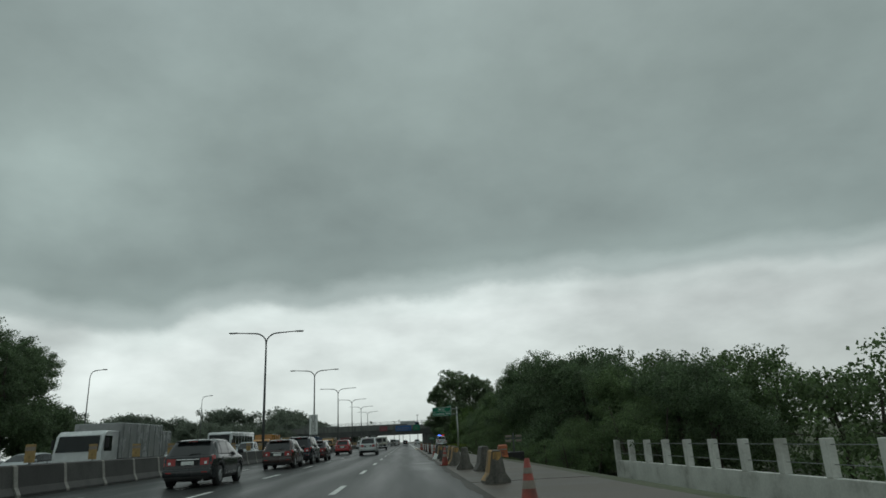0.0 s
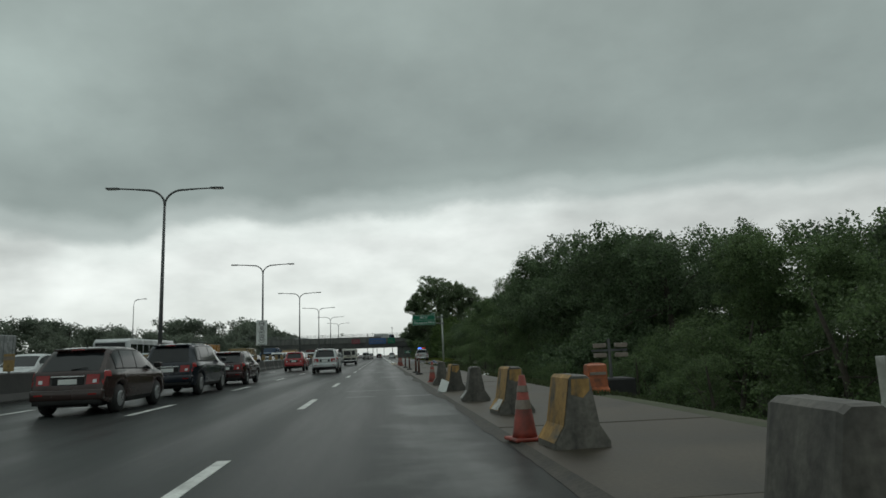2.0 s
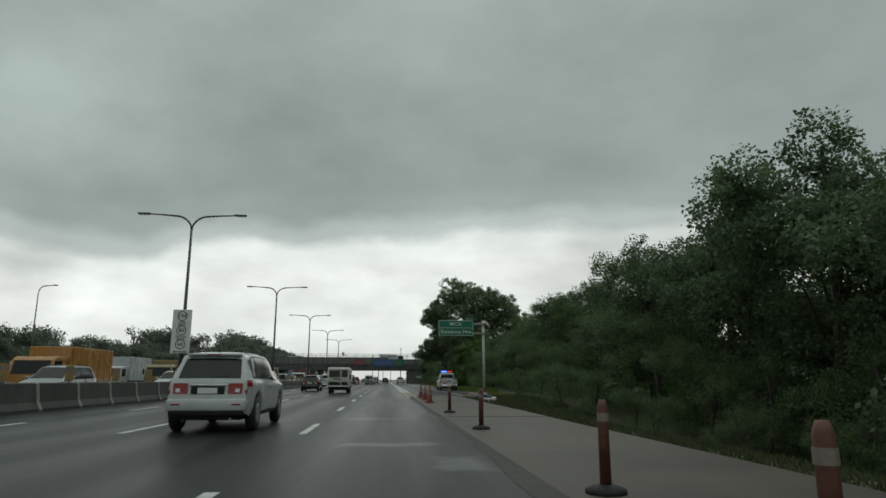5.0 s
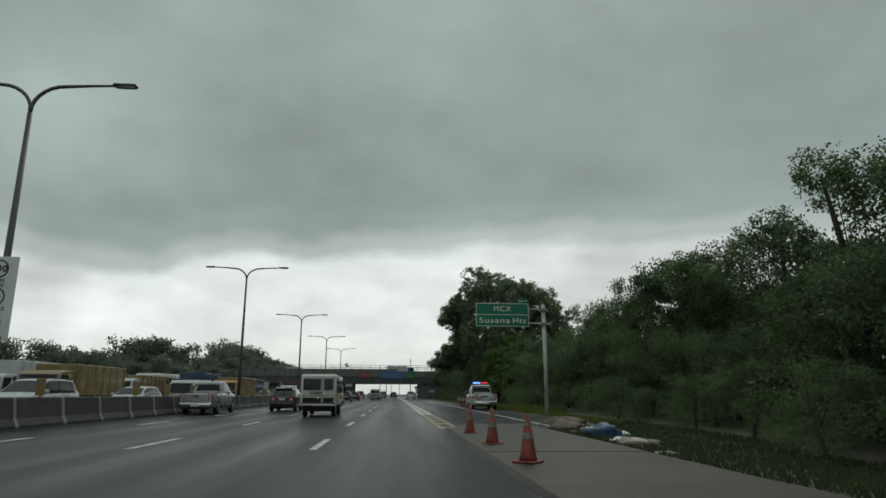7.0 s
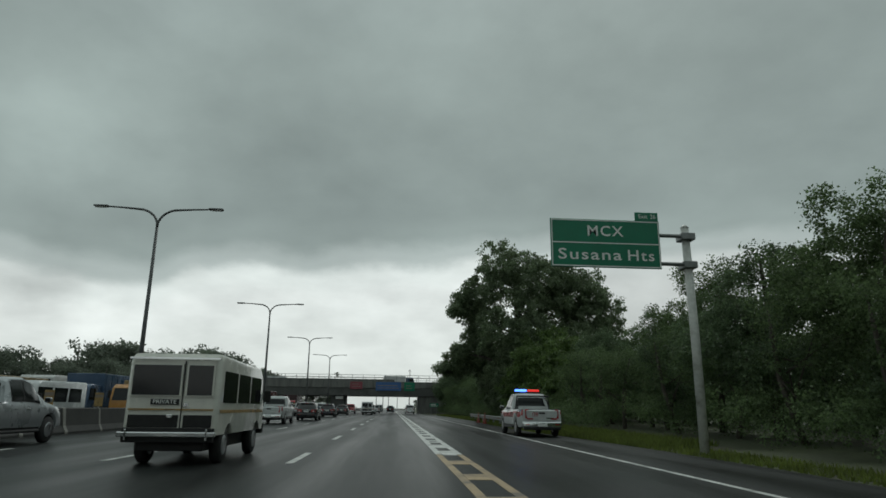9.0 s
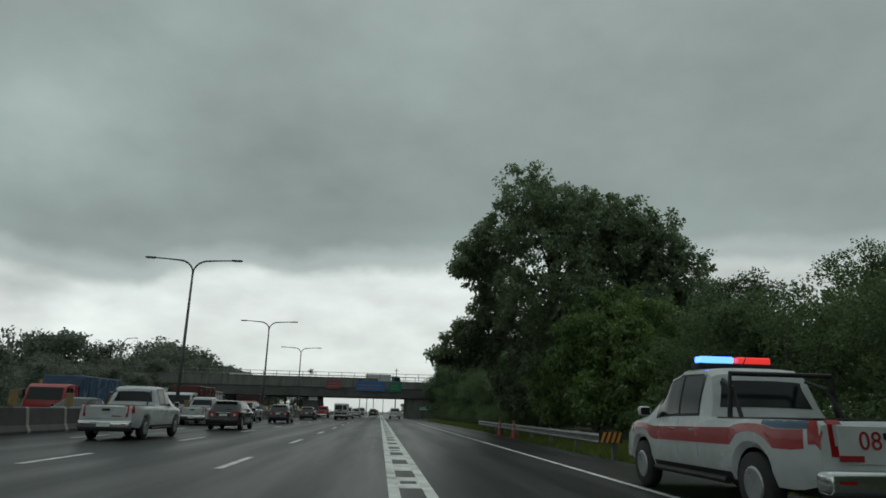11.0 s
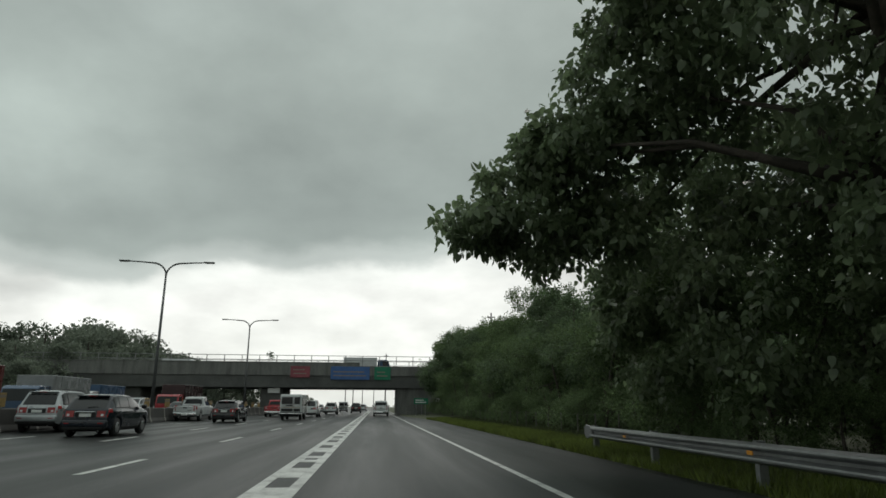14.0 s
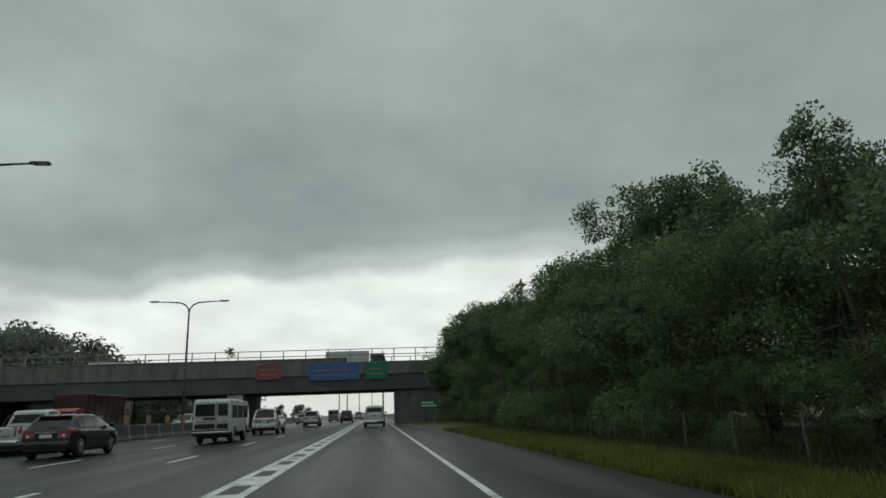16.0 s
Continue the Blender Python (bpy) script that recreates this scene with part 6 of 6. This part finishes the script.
def put(ob, x, y, turn=0, z=0.0):
    ob.matrix_basis = pose(x, y, z, 0, 0, turn)
    return ob


# traffic on our side
put(car("hatchback", "dark maroon hatchback with wet dark windows", 4.0, 1.72, 1.52, P["maroon"]), -6.9, 53.0)
put(car("suv", "dark blue sport utility car with wet paint", 4.6, 1.82, 1.74, P["navy"], "suv"), -6.95, 45.6)
put(car("suv", "white sport utility car in the second lane", 4.5, 1.82, 1.68, P["white"], "suv"), -3.75, 68)
put(car("suv", "red hatchback-style sport utility car", 4.1, 1.75, 1.66, P["red"], "suv"), -7.4, 80)
fb = put(box_van("utility_van", "square white passenger van with yellow stripe", "van", 4.4, 1.72, 2.05, P["cream"], "yellow", rows=3, z0=0.54, r=0.34), -3.85, 106.5)
text_part("PRIVATE", 0.11, M["white_sign"], fb, pose(-0.12, -2.2 - 0.02, 1.148, 90), width=0.42)
part("roof_gutter", boxed(-0.84, 0.84, -2.23, -2.19, 1.93, 1.97, 0.005), M["chrome"], fb)
for s_ in (-1, 1):
    part("bumper_guard", boxed(s_ * 0.72 - 0.02, s_ * 0.72 + 0.02, -2.36, -2.3, 0.46, 0.66, 0.008), M["chrome"], fb)
part("spare_hook", boxed(-0.06, 0.06, -2.28, -2.21, 0.86, 0.92, 0.01), M["chrome"], fb)
put(car("sedan", "dark grey hatchback with wet rear window", 4.1, 1.72, 1.5, P["black"]), -7.0, 24)
put(car("hatchback", "dark bronze hatchback following the queue", 4.1, 1.74, 1.54, P["bronze"]), -6.95, 38.6)
put(car("pickup_truck", "white pickup truck in the lane beside the median", 5.2, 1.85, 1.8, P["white"], "pickup"), -10.6, 61)
put(car("pickup_truck", "muddy silver pickup beside the median barrier", 5.2, 1.85, 1.8, P["silver"], "pickup"), -10.6, 110)
put(car("hatchback", "black hatchback beyond the square van", 4.1, 1.72, 1.5, P["black"]), -7.2, 116)
put(car("pickup_truck", "white double-cab pickup among the slow traffic", 5.2, 1.85, 1.8, P["white"], "pickup"), -7.6, 137)
put(car("pickup_truck", "white double-cab pickup with black tailgate trim", 5.2, 1.85, 1.8, P["white"], "pickup"), -10.7, 158)
put(car("hatchback", "black hatchback with dark rear window", 4.2, 1.74, 1.5, P["black"]), -6.9, 149.5)
put(box_van("passenger_van", "tall white passenger van with dark rear windows", "van", 4.6, 1.74, 2.05, P["white"], None, rows=3, z0=0.5), -3.8, 200)
put(car("hatchback", "dark blue hatchback in the third lane", 4.2, 1.74, 1.5, P["navy"]), -7.2, 170)
put(car("suv", "silver sport utility car near the median", 4.5, 1.8, 1.7, P["silver"], "suv"), -10.7, 174)
put(car("suv", "pearl white sport utility car ahead in the second lane", 4.5, 1.82, 1.72, P["white"], "suv"), -3.7, 214)
put(car("pickup_truck", "white double-cab pickup truck beside the median", 5.2, 1.85, 1.8, P["white"], "pickup"), -10.9, 196)
put(car("sedan", "black compact hatchback with wet paint", 4.2, 1.74, 1.48, P["black"]), -7.2, 191.5)
put(car("pickup_truck", "red pickup truck near the overpass", 5.0, 1.82, 1.78, P["red"], "pickup"), -7.5, 215)
put(car("pickup_truck", "white pickup truck ahead in the exit lane", 5.2, 1.85, 1.82, P["white"], "pickup"), 3.75, 224)
put(car("suv", "white sport utility car under the overpass", 4.5, 1.82, 1.68, P["white"], "suv"), -3.4, 243)
put(car("suv", "dark sport utility car under the overpass", 4.5, 1.82, 1.75, P["black"], "suv"), -0.3, 262)
put(car("hatchback", "silver hatchback beyond the overpass", 4.1, 1.72, 1.5, P["silver"]), -7.2, 268)
put(box_van("van", "white passenger van beyond the overpass", "van", 4.8, 1.8, 2.1, P["white"], None, rows=3), -3.6, 285)
put(car("suv", "grey sport utility car far down the road", 4.5, 1.82, 1.7, P["silver"], "suv"), 0.1, 312)

# patrol pickup parked on the shoulder
pat = put(car("patrol_pickup", "white patrol pickup with red stripes and beacon bar", 5.2, 1.85, 1.82, P["white"], "pickup", "patrol"), 6.45, 121.2)
sk = SKIN[pat.name]
yb = sk.back + 0.45
bar = part("beacon_bar", boxed(-0.6, 0.6, yb, yb + 0.25, 1.83, 1.9, 0.01), M["plastic"], pat)
part("blue_beacon", boxed(-0.55, -0.03, yb + 0.02, yb + 0.23, 1.9, 2.0, 0.02), M["blue_led"], bar)
part("red_beacon", boxed(0.03, 0.55, yb + 0.02, yb + 0.23, 1.9, 2.0, 0.02), M["red_led"], bar)
part("roll_bar", tube(bmesh.new(), [(-0.75, sk.hatch - 0.35, 1.1), (-0.7, sk.hatch - 0.35, 1.68), (0.7, sk.hatch - 0.35, 1.68), (0.75, sk.hatch - 0.35, 1.1)], [0.035] * 4, 8), M["plastic"], pat)
for s in (0, 26):
    part("side_stripe", sk.patch(-2.4, 2.1, abs(s - 2.1), abs(s - 3.1), 0.004, 30, 2), P["red"], pat)
    part("side_panel", sk.patch(-2.45, -1.75, abs(s - 3.2), abs(s - 4.3), 0.005, 6, 2), P["blue"], pat)
for s in (-1, 1):
    part("rear_stripe", boxed(s * 0.5 - 0.13, s * 0.5 + 0.13, -2.628, -2.617, 0.7, 0.76), P["red"], pat)
text_part("08", 0.26, P["red"], pat, pose(-0.28, -2.626, 0.9, 90), "fleet_number")

# traffic on the far side, heading this way
ONC = "oncoming traffic"
put(box_van("van", "white oncoming passenger van beyond the median", "van", 4.8, 1.8, 2.1, P["white"], None, False, ONC, rows=3), -19.0, 45, 180)
put(car("hatchback", "silver oncoming hatchback beyond the median", 4.0, 1.7, 1.5, P["silver"], group=ONC), -22.4, 41, 180)
put(truck("box_truck", "oncoming truck with weathered grey cargo box", 8.0, 2.3, 3.0, P["white"], P["grey"]), -22.2, 57, 180)
put(box_van("bus", "white oncoming bus with blue side panels", "bus", 10.5, 2.45, 3.0, P["white"], "blue", False, ONC, rows=7, r=0.48), -19.0, 74, 180)
put(car("pickup_truck", "silver oncoming pickup beyond the median", 5.2, 1.85, 1.8, P["silver"], "pickup", ONC), -15.3, 66, 180)
put(truck("box_truck", "oncoming yellow truck with tall cargo box", 8.5, 2.3, 2.7, P["yellow"], P["yellow"]), -19.0, 112, 180)
put(car("suv", "white oncoming sport utility car", 4.5, 1.8, 1.7, P["white"], "suv", ONC), -15.4, 101, 180)
put(box_van("van", "white oncoming van beside a yellow truck", "van", 4.8, 1.8, 2.1, P["white"], None, False, ONC, rows=3), -15.3, 122, 180)
put(truck("box_truck", "oncoming yellow flat-nosed truck", 8.0, 2.3, 2.6, P["white"], P["yellow"]), -22.3, 130, 180)
put(box_van("bus", "pale oncoming coach with dark windows", "bus", 11.0, 2.5, 3.2, P["coach"], None, False, ONC, rows=8, r=0.48), -25.5, 146, 180)
put(truck("box_truck", "oncoming truck with red cab and blue box", 8.5, 2.4, 2.9, P["red"], P["blue"]), -19.0, 158, 180)
put(car("hatchback", "black oncoming hatchback beyond the median", 4.0, 1.7, 1.5, P["black"], group=ONC), -15.3, 150, 180)
put(truck("box_truck", "oncoming truck with white cab and box", 7.5, 2.3, 3.0, P["white"], P["white"]), -22.4, 180, 180)
put(car("suv", "silver oncoming sport utility car", 4.5, 1.8, 1.7, P["silver"], "suv", ONC), -15.4, 196, 180)
for x, y, cab, box_, h_, text in ((-15.4, 36, "white", "grey", 2.7, "oncoming grey box truck in the inner lane"), (-19.0, 92, "orange", "orange", 2.9, "oncoming orange dump truck with a high body"),
                                  (-22.4, 98, "white", "green", 2.9, "oncoming green box truck in heavy traffic"), (-19.0, 136, "blue", "blue", 3.0, "oncoming blue box truck in heavy traffic"),
                                  (-15.5, 136, "orange", "yellow", 2.6, "oncoming yellow truck in the inner lane"), (-25.6, 118, "white", "white", 3.2, "oncoming white box truck on the outer lane"),
                                  (-22.4, 164, "orange", "orange", 2.8, "oncoming orange truck in heavy traffic"), (-15.5, 172, "white", "brick", 2.9, "oncoming truck with a red cargo box"),
                                  (-19.0, 190, "blue", "grey", 3.0, "oncoming grey box truck near the overpass"), (-22.4, 206, "white", "blue", 2.9, "oncoming blue box truck near the overpass")):
    put(truck("box_truck", text, 7.6, 2.3, h_, P[cab], P[box_]), x, y, 180)
for x, y, col, kind, text in ((-15.4, 52, "white", "pickup", "white oncoming pickup in the inner lane"), (-15.4, 84, "silver", "suv", "silver oncoming sport utility car in the queue"), (-19.0, 58, "white", "suv", "white oncoming sport utility car in the queue"),
                              (-22.4, 84, "maroon", "suv", "maroon oncoming sport utility car in the queue"), (-15.4, 112, "white", "hatch", "white oncoming hatchback in the queue"), (-15.4, 160, "silver", "pickup", "silver oncoming pickup in the queue"),
                              (-15.4, 184, "white", "suv", "white oncoming sport utility car near the overpass"), (-15.4, 208, "black", "hatch", "black oncoming hatchback near the overpass")):
    put(car({"pickup": "pickup_truck", "suv": "suv", "hatch": "hatchback"}[kind], text, 5.1 if kind == "pickup" else 4.3, 1.8, 1.5 if kind == "hatch" else 1.72, P[col], kind, ONC), x, y, 180)
t1 = put(truck("container_truck", "oncoming truck with dark red container", 9.5, 2.45, 3.4, P["red"], P["maroon"]), -19.2, 221, 180)
t2 = put(truck("container_truck", "second oncoming truck with dark red container", 9.5, 2.45, 3.4, P["red"], P["maroon"]), -22.8, 233, 180)
for t_ in (t1, t2):
    for j in range(5):
        part("text_bar", boxed(1.226 + 0.02, 1.25 + 0.02, -2.4 + 0.42 * j, -2.1 + 0.42 * j, 2.2, 2.7), M["white_sign"], t_)
put(car("pickup_truck", "white oncoming pickup under the overpass", 5.2, 1.85, 1.8, P["white"], "pickup", ONC), -15.4, 236, 180)

# traffic on the overpass
put(truck("box_truck", "white box truck crossing the overpass", 7.0, 2.2, 2.6, P["blue"], P["white"], "overpass traffic"), 1.6, YB + 3.0, -90, 5.75)
put(box_van("van", "white van crossing the overpass", "van", 4.8, 1.8, 2.1, P["white"], None, True, "overpass traffic", rows=3), -26, YB + 3.0, -90, 5.75)
sap = tree(61, [(0, 0, 1.6, 0.5, 0.5, 0.45), (0.3, 0.1, 1.2, 0.35, 0.35, 0.3)], 26, 16, 0.22, 0.14, M["leaf"], 0.03, "small self-sown sapling on the overpass parapet", limbs=4)
sap.matrix_basis = pose(-12.6, YB + 0.6, 7.0)
